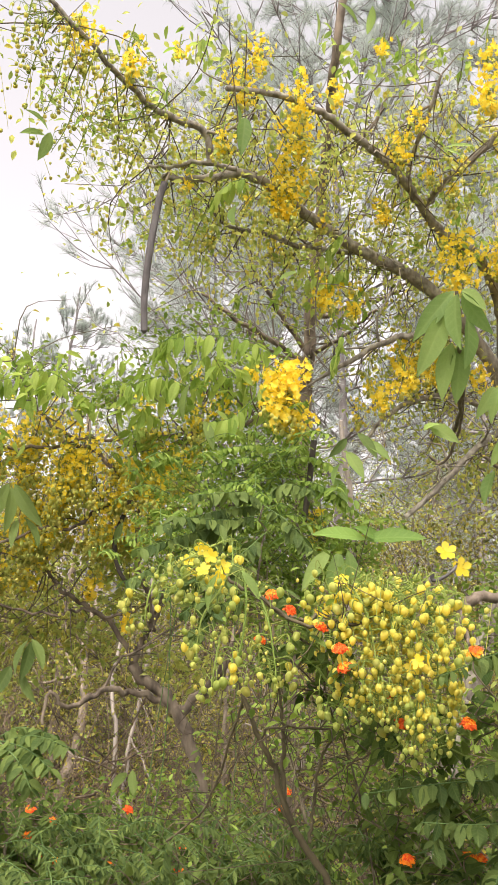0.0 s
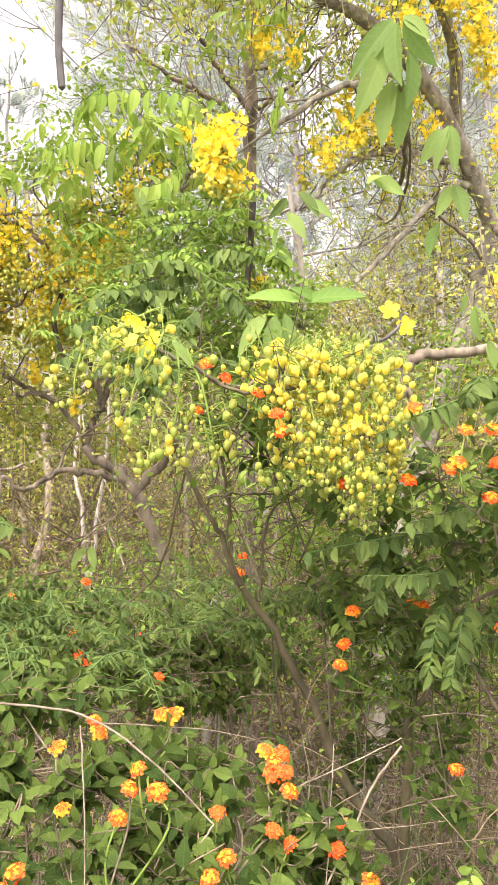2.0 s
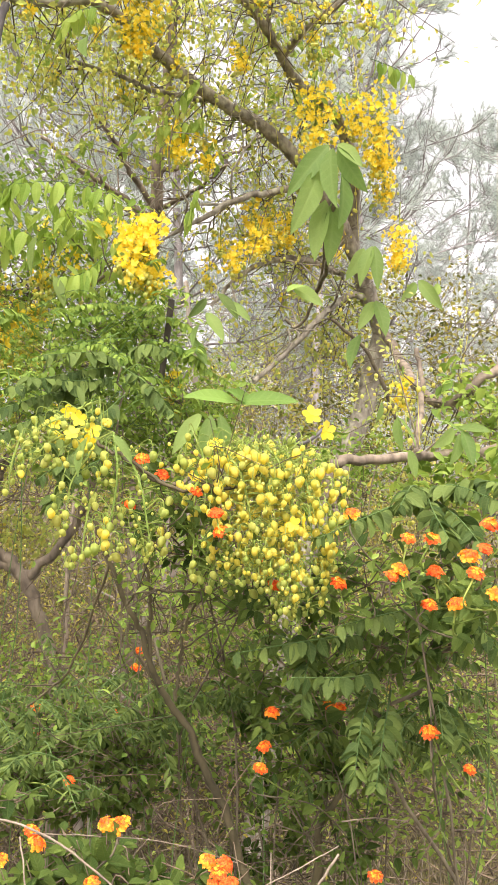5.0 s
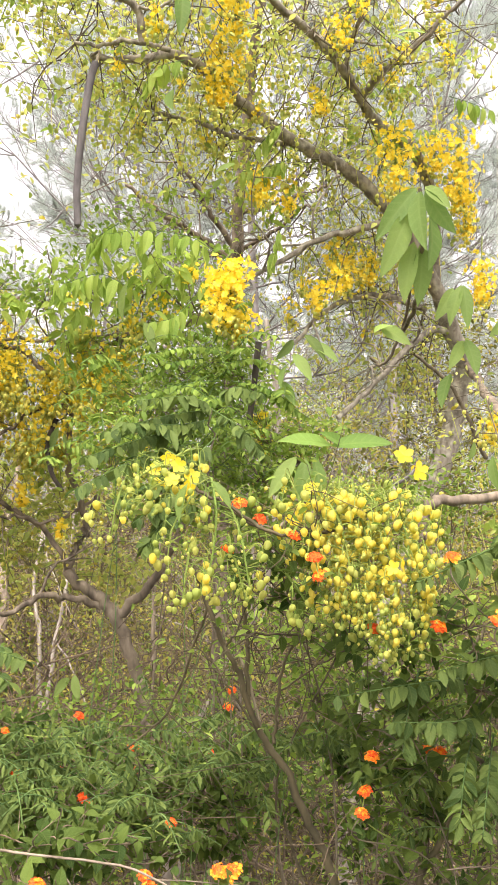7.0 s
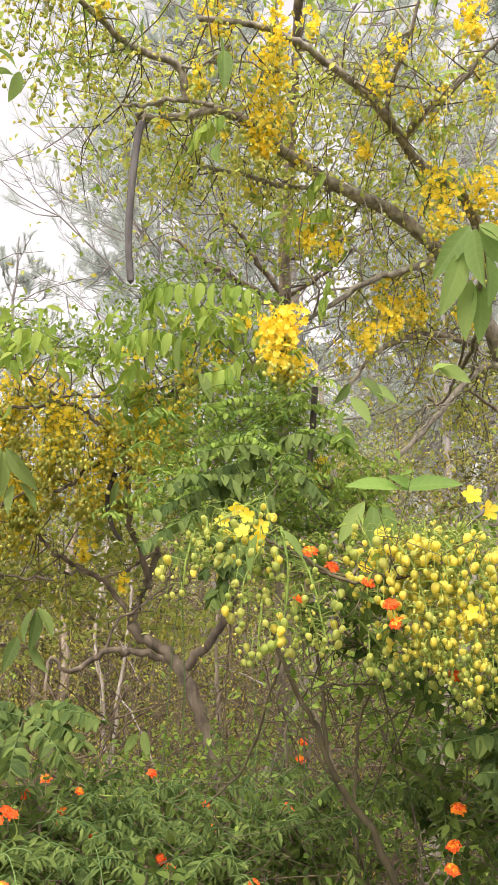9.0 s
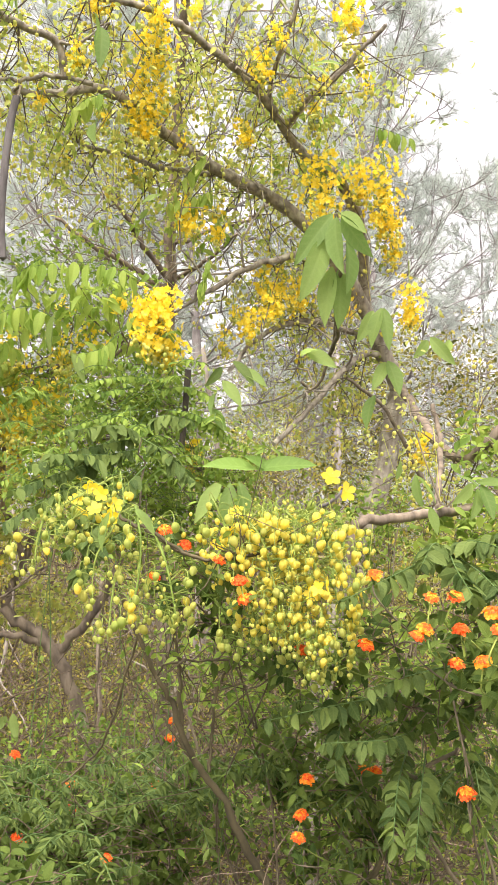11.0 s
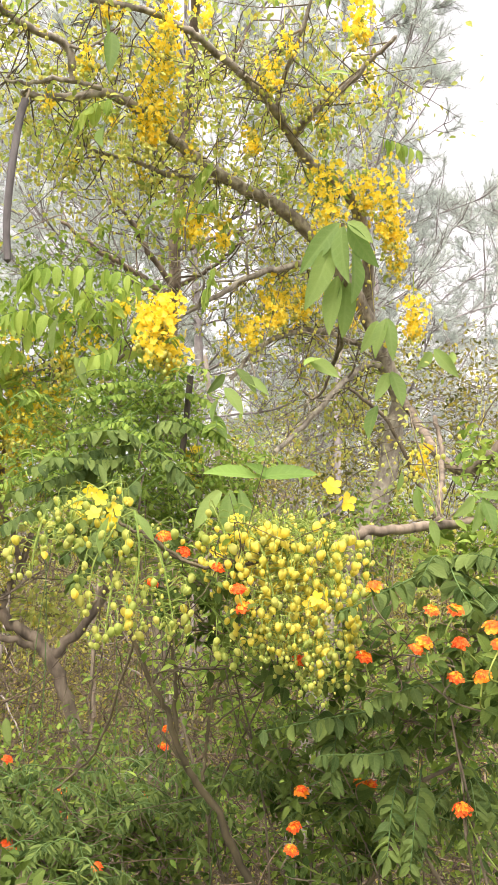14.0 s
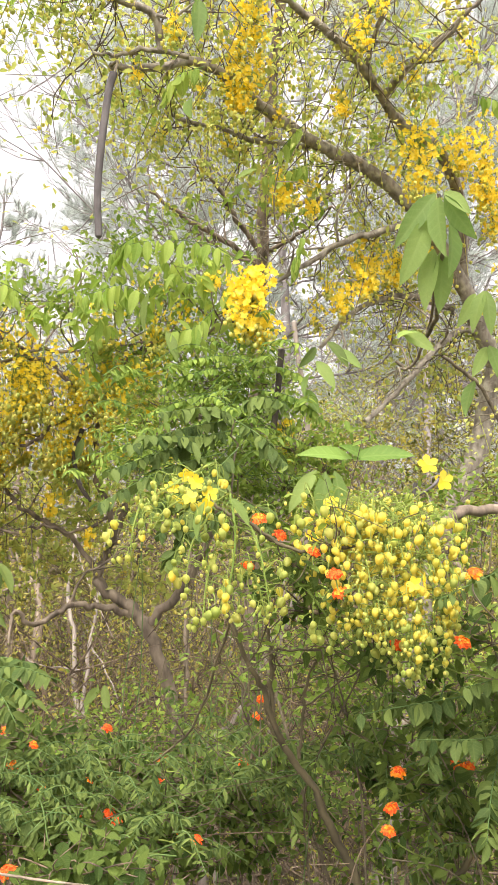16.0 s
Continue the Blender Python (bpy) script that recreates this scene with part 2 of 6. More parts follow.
def unit(a):
    a = np.asarray(a, float)
    return a / np.maximum(np.linalg.norm(a, axis=-1, keepdims=True), 1e-9)


def frames_of(d, up):
    """Rotations whose y axis follows d and whose z axis leans to up."""
    d = unit(d); x = unit(np.cross(d, up)); z = np.cross(x, d)
    return np.stack([x, d, z], -1)


def smooth_path(pts, per=6):
    p = np.asarray(pts, float)
    if len(p) < 3:
        s = np.linspace(0, 1, per + 1)[:, None]
        return p[0] * (1 - s) + p[-1] * s
    q = np.vstack([2 * p[0] - p[1], p, 2 * p[-1] - p[-2]])
    out = []
    for i in range(1, len(q) - 2):
        for s in np.arange(per) / per:
            a, b, c, d = q[i - 1:i + 3]
            out.append(0.5 * (2 * b + (c - a) * s + (2 * a - 5 * b + 4 * c - d) * s * s + (3 * b - 3 * c + d - a) * s ** 3))
    out.append(p[-1])
    return np.array(out)


def tube(soup, pts, r0, r1, sides=6, per=5, rough=0.0, crook=0.0):
    c = smooth_path(pts, per)
    n = len(c)
    if crook:
        w = rng.normal(0, crook, (n, 3)); w[0] = w[-1] = 0
        c = c + w
    r = np.linspace(r0, r1, n)
    t = unit(np.gradient(c, axis=0))
    side = np.cross(t, (0.31, 0.52, 0.79)); side = unit(side); up = np.cross(t, side)
    a = np.arange(sides) * 2 * np.pi / sides
    rr = r[:, None] * (1 + rng.normal(0, rough, (n, sides)) if rough else np.ones((n, sides)))
    v = c[:, None] + rr[..., None] * (np.cos(a)[None, :, None] * side[:, None] + np.sin(a)[None, :, None] * up[:, None])
    i, j = np.meshgrid(np.arange(n - 1), np.arange(sides), indexing="ij")
    k = (j + 1) % sides
    f = np.stack([i * sides + j, i * sides + k, (i + 1) * sides + k, (i + 1) * sides + j], -1).reshape(-1, 4)
    v = np.vstack([v.reshape(-1, 3), c[-1:] + t[-1:] * r1])
    tip = n * sides
    cap = np.stack([(n - 1) * sides + np.arange(sides), (n - 1) * sides + (np.arange(sides) + 1) % sides, np.full(sides, tip), np.full(sides, tip)], -1)
    soup.add(v, f)
    soup.add(v, cap[:, :3])
    return c


def blade(rows, width, droop, fold, peak=0.45, wave=0.0):
    """A leaf of length 1 along y, folded at its midrib and drooping."""
    s = np.linspace(0, 1, rows)
    w = width * np.sin(np.pi * s ** (np.log(0.5) / np.log(peak))) ** 0.8
    w[0] = width * 0.06; w[-1] = width * 0.03
    v = []
    for a, b in zip(s, w):
        z = -droop * a * a
        wob = wave * math.sin(a * 17)
        v += [(-b / 2, a, z + fold * b + wob), (0, a, z), (b / 2, a, z + fold * b - wob)]
    f = []
    for i in range(rows - 1):
        for k in (0, 1):
            f.append((3 * i + k, 3 * i + k + 1, 3 * i + k + 4, 3 * i + k + 3))
    return np.array(v), np.array(f)


LEAF = blade(8, 0.38, 0.25, 0.2, 0.42, 0.006)
LEAF_BROAD = blade(7, 0.58, 0.2, 0.2, 0.36, 0.012)
LEAFLET = blade(5, 0.42, 0.2, 0.2, 0.42)
NARROW = blade(4, 0.30, 0.22, 0.2, 0.45)
OVAL = blade(6, 0.52, 0.2, 0.15, 0.44)
SMALL = blade(4, 0.52, 0.12, 0.2)
BIT = (np.array([(0, 0, 0), (-0.25, 0.5, 0.06), (0, 1, -0.1), (0.25, 0.5, 0.06)]), np.array([(0, 1, 2, 3)]))
NEEDLE = (np.array([(-0.016, 0, 0), (0.016, 0, 0), (0.016, 0.55, 0.03), (-0.016, 0.55, 0.03), (0.003, 1, 0), (-0.003, 1, 0)]),
          np.array([(0, 1, 2, 3), (3, 2, 4, 5)]))


def ball(n_around, n_up, tall):
    v, f = [], []
    for i in range(n_up + 1):
        a = np.pi * i / n_up
        r = max(math.sin(a), 0.02)
        for j in range(n_around):
            b = 2 * np.pi * j / n_around
            ridge = 1 + 0.09 * math.cos(5 * b)
            v.append((0.5 * r * ridge * math.cos(b), 0.5 * r * ridge * math.sin(b), 0.5 * tall * math.cos(a)))
    for i in range(n_up):
        for j in range(n_around):
            k = (j + 1) % n_around
            f.append((i * n_around + j, i * n_around + k, (i + 1) * n_around + k, (i + 1) * n_around + j))
    return np.array(v), np.array(f)


BUD = ball(10, 8, 1.36)
BUD[0][:, :2] *= (0.98 - 0.22 * np.clip(-BUD[0][:, 2:] / 0.72, -0.3, 1))
BEAD = ball(5, 3, 1.2)


def flower_template():
    """Five cupped petals round the z axis, about 1 across."""
    v, f = [], []
    pv, pf = blade(5, 0.74, -0.22, 0.10, 0.62)
    for k in range(5):
        a = 2 * np.pi * k / 5
        c, s = math.cos(a), math.sin(a)
        f.append(pf + len(v) * len(pv))
        p = pv * 0.5
        v.append(np.stack([c * p[:, 0] - s * p[:, 1], s * p[:, 0] + c * p[:, 1], p[:, 2] + 0.02 * (k % 2)], 1))
    return np.vstack(v), np.vstack(f)


FLOWER = flower_template()


def group_of(name, base, label, category, group="", kind=""):
    e = new(name)
    e.empty_display_size = 0.1
    e.location = base
    return tagged(e, label, category, group, kind)


def under(ob, parent):
    root = parent
    while root.parent:
        root = root.parent
    ob.parent = parent
    ob.matrix_parent_inverse = Matrix.Translation(-root.location) if parent == root else Matrix.Identity(4)
    return ob


def part(name, soup, mat, parent, label="", kind=""):
    ob = new(name, soup.mesh(name, mat))
    return tagged(under(ob, parent), label, kind=kind)


def placed(name, data, rot, pos, size, parent):
    ob = new(name, data)
    m = np.eye(4); m[:3, :3] = rot * size; m[:3, 3] = pos
    under(ob, parent)
    ob.matrix_basis = Matrix(m.tolist())
    return ob


def shared(name, template, mat):
    s = Soup(); s.add(*template, template[0][:, :2])
    return s.mesh(name, mat)


MESH = {
    "lantana_leaf": shared("lantana_leaf", LEAF_BROAD, M["lantana"]),
    "cassia_leaf": shared("cassia_leaf", blade(8, 0.38, 0.25, 0.18, 0.48, 0.008), M["cassia"]),
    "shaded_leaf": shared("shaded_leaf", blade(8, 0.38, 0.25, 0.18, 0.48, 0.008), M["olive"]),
    "young_leaf": shared("young_leaf", blade(8, 0.38, 0.22, 0.16, 0.46, 0.008), M["young"]),
    "bud": shared("bud", BUD, M["bud"]),
    "green_bud": shared("green_bud", BUD, M["green_bud"]),
    "flower": shared("flower", FLOWER, M["petal"]),
}


def branch(parent, pts, r0, r1, mat="bark", name="branch", crook=0.002, sides=8):
    s = Soup()
    c = tube(s, pts, r0, r1, sides, 6, 0.03, crook)
    part(name, s, M[mat], parent)
    return c


def random_dirs(n, flat=1.0, sink=0.0):
    d = rng.normal(size=(n, 3)); d[:, 2] = d[:, 2] * flat - sink
    return unit(d)


def twigs_along(soup, path, count, length, r, crook=0.02, rise=0.2, back=0.0):
    """Thin side shoots from a branch; gives their tips and midpoints."""
    tips = []
    for _ in range(count):
        a = path[rng.integers(len(path) // 3, len(path))]
        d = unit(rng.normal(size=3) + (0, back, rise))
        l = length * rng.uniform(0.5, 1.2)
        b = a + d * l * 0.5 + rng.normal(0, crook, 3)
        e = a + d * l + rng.normal(0, crook * 2, 3) - np.array((0, 0, 0.15 * l))
        tube(soup, [a, b, e], r, r * 0.4, 4, 3)
        tips += [b, e]
    return np.array(tips)


def leaves_round(soup, template, centres, per, spread, size, flat=0.6, sink=0.5, jitter=0.35):
    """Drooping leaves in clumps about the centres."""
    c = np.repeat(np.asarray(centres), per, 0)
    n = len(c)
    d = random_dirs(n, flat, sink)
    pos = c + rng.normal(0, spread, (n, 3))
    soup.place(template, frames_of(d, random_dirs(n) * 0.7 + (0, 0, 1)), pos, size * rng.uniform(1 - jitter, 1 + jitter, n))


def frond(soup, stalk, pts, pairs, leaflet, template=LEAFLET, hang=0.35):
    """A pinnate leaf: a thin midrib with pairs of leaflets."""
    c = tube(stalk, pts, 0.0013, 0.0006, 4, 6)
    n = len(c)
    k = np.linspace(0.14, 0.99, pairs) * (n - 1)
    i = k.astype(int).clip(0, n - 2); u = (k - i)[:, None]
    p = c[i] * (1 - u) + c[i + 1] * u
    t = unit(c[i + 1] - c[i])
    up = unit(np.array((0.05, -0.25, 1.0)))
    s = unit(np.cross(t, up))
    size = leaflet * (0.75 + 0.35 * np.sin(np.pi * np.linspace(0.12, 0.9, pairs)))
    for sg in (-1, 1):
        d = s * sg + t * 0.35 - np.array((0, 0, hang)) + rng.normal(0, 0.3, (pairs, 3))
        keep = rng.uniform(size=pairs) > 0.1
        soup.place(template, frames_of(d, up + rng.normal(0, 0.5, (pairs, 3)))[keep], p[keep], (size * rng.uniform(0.6, 1.25, pairs))[keep])


# ---- ground ----
def ground():
    s = Soup()
    g = np.concatenate([-np.geomspace(900, 8, 26), np.linspace(-7.5, 7.5, 61), np.geomspace(8, 900, 26)])
    x, y = np.meshgrid(g, g + 4, indexing="ij")
    z = 0.05 * np.sin(x * 1.3 + y * 0.4) * np.sin(y * 0.9 - 0.5) + 0.02 * np.sin(4 * x) * np.sin(3.3 * y) - 0.03
    n = len(g)
    i, j = np.meshgrid(np.arange(n - 1), np.arange(n - 1), indexing="ij")
    s.add(np.stack([x, y, z], -1).reshape(-1, 3), np.stack([i * n + j, (i + 1) * n + j, (i + 1) * n + j + 1, i * n + j + 1], -1).reshape(-1, 4))
    tagged(new("ground", s.mesh("ground", M["ground"])), "brown leaf litter and thin grass under the trees", "ground", kind="structure")


ground()


# ---- background trees ----
def grow(soup, tips, start, d, length, r, level, levels, bend=0.25, spread=0.7, lift=0.1):
    """Recursive limbs; the ends are kept for foliage."""
    p1 = start + d * length * 0.5 + rng.normal(0, bend * length * 0.2, 3)
    p2 = start + d * length + rng.normal(0, bend * length * 0.35, 3)
    c = tube(soup, [start, p1, p2], r, r * 0.6, max(7 - level, 3), 4 if level < 2 else 2)
    if level >= levels:
        tips.append(p2); tips.append(p1)
        return
    for _ in range(3 if level else 4):
        q = c[rng.integers(len(c) // 2, len(c))]
        nd = unit(d + rng.normal(0, spread, 3) + (0, 0, lift))
        grow(soup, tips, q, nd, length * rng.uniform(0.55, 0.8), r * 0.58, level + 1, levels, bend, spread, lift)


def broadleaf(base, height, radius, label, seed_leaf=0.035, per=14, mat="thicket", bark="hazy_pine_bark", levels=4, lean=(0, 0)):
    base = np.array(base, float)
    e = group_of("woodland_tree", base, label, "tree", "background trees")
    trunk, crown, tips = Soup(), Soup(), []
    top = base + (lean[0], lean[1], height * 0.4)
    c = tube(trunk, [base - (0, 0, 0.1), base + (lean[0] * 0.3, lean[1] * 0.3, height * 0.2), top], radius, radius * 0.7, 9, 5, 0.05, 0.02)
    part("trunk", trunk, M[bark], e)
    for _ in range(5):
        q = c[rng.integers(len(c) // 3, len(c))]
        limbs = Soup()
        grow(limbs, tips, q, unit(rng.normal(0, 0.6, 3) + (0, 0, 0.8)), height * 0.24, radius * 0.5, 1, levels)
        part("limb", limbs, M[bark], e)
    t = np.array(tips)
    leaves_round(crown, BIT, t, int(per * 1.8), height * 0.024, seed_leaf * 1.1)
    part("crown", crown, M[mat], e, kind="stuff")
    return e


def pine(base, height, radius, label, first=0.25, reach=0.3, whorls=16, density=1.0, upright=0.3, tuft=34):
    """Open pine, greyed by its haze colours, with needle tufts at the twig ends."""
    base = np.array(base, float)
    e = group_of("pine_tree", base, label, "tree", "background pines")
    trunk, needles = Soup(), Soup()
    c = tube(trunk, [base - (0, 0, 0.1), base + (0.1, 0, height * 0.35), base + (-0.05, 0.05, height * 0.7), base + (0.05, 0, height)], radius, radius * 0.15, 9, 8, 0.05, 0.015)
    part("trunk", trunk, M["hazy_pine_bark"], e)
    tips, dirs = [], []
    for w in range(whorls):
        h = first + (1 - first) * (w + rng.uniform(0, 0.8)) / whorls
        q = c[min(int(h * (len(c) - 1)), len(c) - 1)]
        for _ in range(rng.integers(3, 6)):
            a = rng.uniform(0, 2 * np.pi)
            l = height * reach * (1.15 - 0.8 * h) * rng.uniform(0.6, 1.1)
            d = np.array((math.cos(a), math.sin(a), rng.uniform(-0.05, 0.45)))
            m1 = q + d * l * 0.5 + rng.normal(0, 0.05 * l, 3)
            m2 = q + d * l + np.array((0, 0, l * 0.2)) + rng.normal(0, 0.06 * l, 3)
            limbs = Soup()
            b = tube(limbs, [q, m1, m2], radius * 0.22 * (1.2 - h), 0.006, 5, 5, 0, 0.01)
            for _ in range(int(13 * density)):
                s = b[rng.integers(3, len(b))]
                dd = unit(d + rng.normal(0, 0.75, 3) + (0, 0, upright))
                l2 = l * rng.uniform(0.12, 0.36)
                s2 = s + dd * l2 + np.array((0, 0, 0.12 * l2))
                tube(limbs, [s, s + dd * l2 * 0.5 - (0, 0, 0.04 * l2), s2], 0.007, 0.003, 4, 2)
                tips.append(s2); dirs.append(dd)
                for _ in range(3):
                    d3 = unit(dd + rng.normal(0, 0.7, 3) + (0, 0, upright + 0.05))
                    s3 = s + (s2 - s) * rng.uniform(0.3, 0.9)
                    s4 = s3 + d3 * l2 * rng.uniform(0.35, 0.7)
                    tube(limbs, [s3, s4], 0.004, 0.002, 3, 1)
                    tips.append(s4); dirs.append(d3)
            part("limb", limbs, M["hazy_pine_bark"], e)
    tips, dirs = np.array(tips), np.array(dirs)
    k = tuft
    t, d = np.repeat(tips, k, 0), np.repeat(dirs, k, 0)
    dd = unit(d * 0.9 + rng.normal(0, 0.45, t.shape) + (0, 0, 0.1))
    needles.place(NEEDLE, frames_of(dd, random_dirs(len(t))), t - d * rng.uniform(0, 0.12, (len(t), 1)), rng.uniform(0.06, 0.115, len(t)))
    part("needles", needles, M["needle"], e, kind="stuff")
    return e


def polar(yaw, dist, z=0.0):
    return (dist * math.sin(radians(yaw)), dist * math.cos(radians(yaw)), z)


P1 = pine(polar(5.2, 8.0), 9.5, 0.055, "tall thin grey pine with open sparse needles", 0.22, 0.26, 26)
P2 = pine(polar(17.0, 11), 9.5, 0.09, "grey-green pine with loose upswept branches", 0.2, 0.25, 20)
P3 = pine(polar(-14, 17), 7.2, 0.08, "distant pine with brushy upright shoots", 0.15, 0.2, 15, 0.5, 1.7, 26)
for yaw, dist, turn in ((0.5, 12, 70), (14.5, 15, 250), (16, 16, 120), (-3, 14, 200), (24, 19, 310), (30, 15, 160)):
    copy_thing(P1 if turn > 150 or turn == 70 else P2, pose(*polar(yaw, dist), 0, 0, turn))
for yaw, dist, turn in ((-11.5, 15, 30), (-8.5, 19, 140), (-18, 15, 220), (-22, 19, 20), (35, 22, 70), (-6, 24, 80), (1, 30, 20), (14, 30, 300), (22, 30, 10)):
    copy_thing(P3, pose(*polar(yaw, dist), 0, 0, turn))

B1 = broadleaf(polar(-6, 8.5), 4.2, 0.06, "small woodland tree with pale olive leaves", 0.024, 22, "crown")
B2 = broadleaf(polar(9, 9.5), 4.6, 0.07, "bare-limbed woodland tree with thin olive leaves", 0.03, 9)
B3 = broadleaf(polar(2, 6.5), 2.6, 0.022, "scrubby understorey tree with brown twigs", 0.022, 14, "thicket", "scrub")
for n, (yaw, dist, turn) in enumerate(((-15, 7, 80), (-11, 10.5, 130), (17, 8, 210), (24, 10.5, 20), (3, 12, 300), (14, 13, 90), (-20, 12, 170), (30, 8.5, 250), (-2, 16, 40), (7, 18, 10), (20, 18, 120), (-9, 17, 260), (38, 14, 90), (-28, 9, 0))):
    copy_thing((B1, B2)[n % 2], pose(*polar(yaw, dist), 0, 0, turn))
for yaw, dist, turn in ((-9, 5.4, 60), (-4, 6.0, 150), (6, 5.6, 240), (11, 6.6, 330), (15, 5.2, 20), (-13, 6.5, 100), (21, 6.5, 190), (-1, 7.5, 280), (-18, 5.5, 10), (26, 5.6, 70)):
    copy_thing(B3, pose(*polar(yaw, dist), 0, 0, turn))


# ---- golden shower tree with the thick limbs ----
big = group_of("golden_shower_tree", (0.62, 2.85, 0), "grey-barked golden shower tree in yellow bloom among scrub", "tree", "golden shower trees")
trunk_pts = [(0.52, 2.9, -0.05), (0.56, 2.9, 0.6), (0.66, 2.9, 1.3)] + [(0.863, 2.890, 1.873), (0.882, 2.867, 1.999), (0.902, 2.840, 2.113)]
branch(big, trunk_pts, 0.042, 0.028, name="trunk", sides=12)
big_limbs = []


def limb(pts, r0, r1, mat="bark"):
    big_limbs.append(branch(big, pts, r0 * 0.74, r1 * 0.74, mat))


limb([(0.902, 2.840, 2.113), (0.844, 2.782, 2.217), (0.764, 2.721, 2.342), (0.667, 2.657, 2.458), (0.550, 2.596, 2.558), (0.423, 2.542, 2.621), (0.318, 2.494, 2.645), (0.202, 2.436, 2.684), (0.106, 2.373, 2.715), (0.028, 2.261, 2.723), (-0.055, 2.204, 2.726), (-0.146, 2.166, 2.687), (-0.243, 2.117, 2.660)], 0.036, 0.011)
limb([(0.902, 2.840, 2.113), (0.838, 2.831, 2.247), (0.775, 2.758, 2.388), (0.746, 2.662, 2.535), (0.693, 2.586, 2.625), (0.625, 2.522, 2.687), (0.524, 2.477, 2.717), (0.463, 2.418, 2.750), (0.403, 2.352, 2.791), (0.331, 2.287, 2.828), (0.234, 2.222, 2.864), (0.143, 2.161, 2.884), (0.032, 2.104, 2.892), (-0.096, 2.057, 2.874)], 0.028, 0.010)
limb([(-0.131, 2.122, 2.706), (-0.147, 2.086, 2.769), (-0.232, 2.045, 2.785), (-0.277, 1.985, 2.776), (-0.363, 1.886, 2.816), (-0.447, 1.822, 2.880), (-0.515, 1.772, 2.923)], 0.014, 0.006)
limb([(-0.063, 2.129, 2.698), (-0.162, 2.120, 2.706), (-0.229, 2.104, 2.682), (-0.282, 2.098, 2.681)], 0.009, 0.005)
limb([(-0.143, 2.088, 2.766), (-0.080, 2.065, 2.771), (-0.026, 2.046, 2.805)], 0.006, 0.003)
limb([(0.328, 2.495, 2.659), (0.232, 2.506, 2.659), (0.116, 2.463, 2.650), (0.017, 2.408, 2.656), (-0.092, 2.354, 2.650), (-0.140, 2.327, 2.701)], 0.012, 0.005)
limb([(0.461, 2.412, 2.763), (0.491, 2.333, 2.790), (0.559, 2.238, 2.824), (0.608, 2.197, 2.868), (0.667, 2.146, 2.920)], 0.017, 0.007)
limb([(0.403, 2.352, 2.791), (0.407, 2.310, 2.864), (0.433, 2.205, 2.930), (0.451, 2.152, 3.004)], 0.010, 0.005)
limb([(0.191, 2.535, 2.285), (0.274, 2.511, 2.331), (0.371, 2.528, 2.398), (0.472, 2.549, 2.436), (0.571, 2.616, 2.490)], 0.008, 0.015)
limb([(0.327, 2.662, 2.128), (0.413, 2.677, 2.227), (0.502, 2.698, 2.279), (0.612, 2.721, 2.299), (0.756, 2.792, 2.288)], 0.008, 0.014)
limb([(0.462, 2.676, 1.919), (0.567, 2.690, 2.015), (0.657, 2.700, 2.122), (0.763, 2.756, 2.208), (0.844, 2.782, 2.217)], 0.010, 0.016)
limb([(0.428, 2.152, 1.996), (0.455, 2.150, 1.976), (0.478, 2.080, 2.030), (0.451, 1.915, 2.078), (0.392, 1.709, 2.097)], 0.005, 0.004, "twig")
limb([(0.905, 2.835, 2.131), (0.851, 2.556, 2.001), (0.764, 2.178, 1.866), (0.697, 1.891, 1.787), (0.700, 1.781, 1.782), (0.739, 1.757, 1.825), (0.841, 1.811, 1.877)], 0.018, 0.012, "brown_trunk")
limb([(0.652, 1.891, 1.897), (0.632, 1.806, 1.801), (0.556, 1.633, 1.685), (0.526, 1.539, 1.650)], 0.007, 0.009, "brown_trunk")
limb([(0.759, 1.596, 1.684), (0.693, 1.574, 1.674), (0.620, 1.554, 1.658), (0.523, 1.519, 1.649), (0.428, 1.469, 1.637), (0.365, 1.448, 1.629), (0.341, 1.445, 1.611), (0.333, 1.448, 1.572)], 0.011, 0.011, "brown_trunk")
limb([(0.338, 1.446, 1.581), (0.350, 1.433, 1.550), (0.355, 1.421, 1.533)], 0.0065, 0.004, "brown_trunk")
limb([(0.341, 1.444, 1.620), (0.262, 1.393, 1.597), (0.182, 1.328, 1.607), (0.138, 1.304, 1.617), (0.108, 1.308, 1.625)], 0.006, 0.003, "twig")
limb([(0.143, 1.334, 1.618), (0.086, 1.312, 1.579), (0.009, 1.297, 1.616), (-0.029, 1.297, 1.638)], 0.0045, 0.003, "twig")
limb([(0.325, 1.423, 2.120), (0.329, 1.429, 2.072), (0.328, 1.421, 2.035), (0.363, 1.534, 1.992), (0.416, 1.841, 1.986)], 0.004, 0.006, "twig")
limb([(0.637, 2.502, 2.081), (0.775, 2.582, 2.003), (0.905, 2.669, 1.817)], 0.006, 0.010, "twig")

wood = Soup()
for k in (7, 8, 9, 10):
    c = big_limbs[k]
    for _ in range(5):
        q = c[rng.integers(2, len(c))]
        grow(wood, [], q, unit(rng.normal(size=3) + (0, 0.5, 0.2)), 0.16, 0.004, 2, 4, 0.5, 0.8, 0.05)
part("twig_spray", wood, M["bark"], big, kind="stuff")

# ---- second golden shower tree, on the thicket side ----
left = group_of("golden_shower_tree", (-0.1, 2.5, 0), "crooked brown-stemmed golden shower tree with drooping yellow blossom", "tree", "golden shower trees")
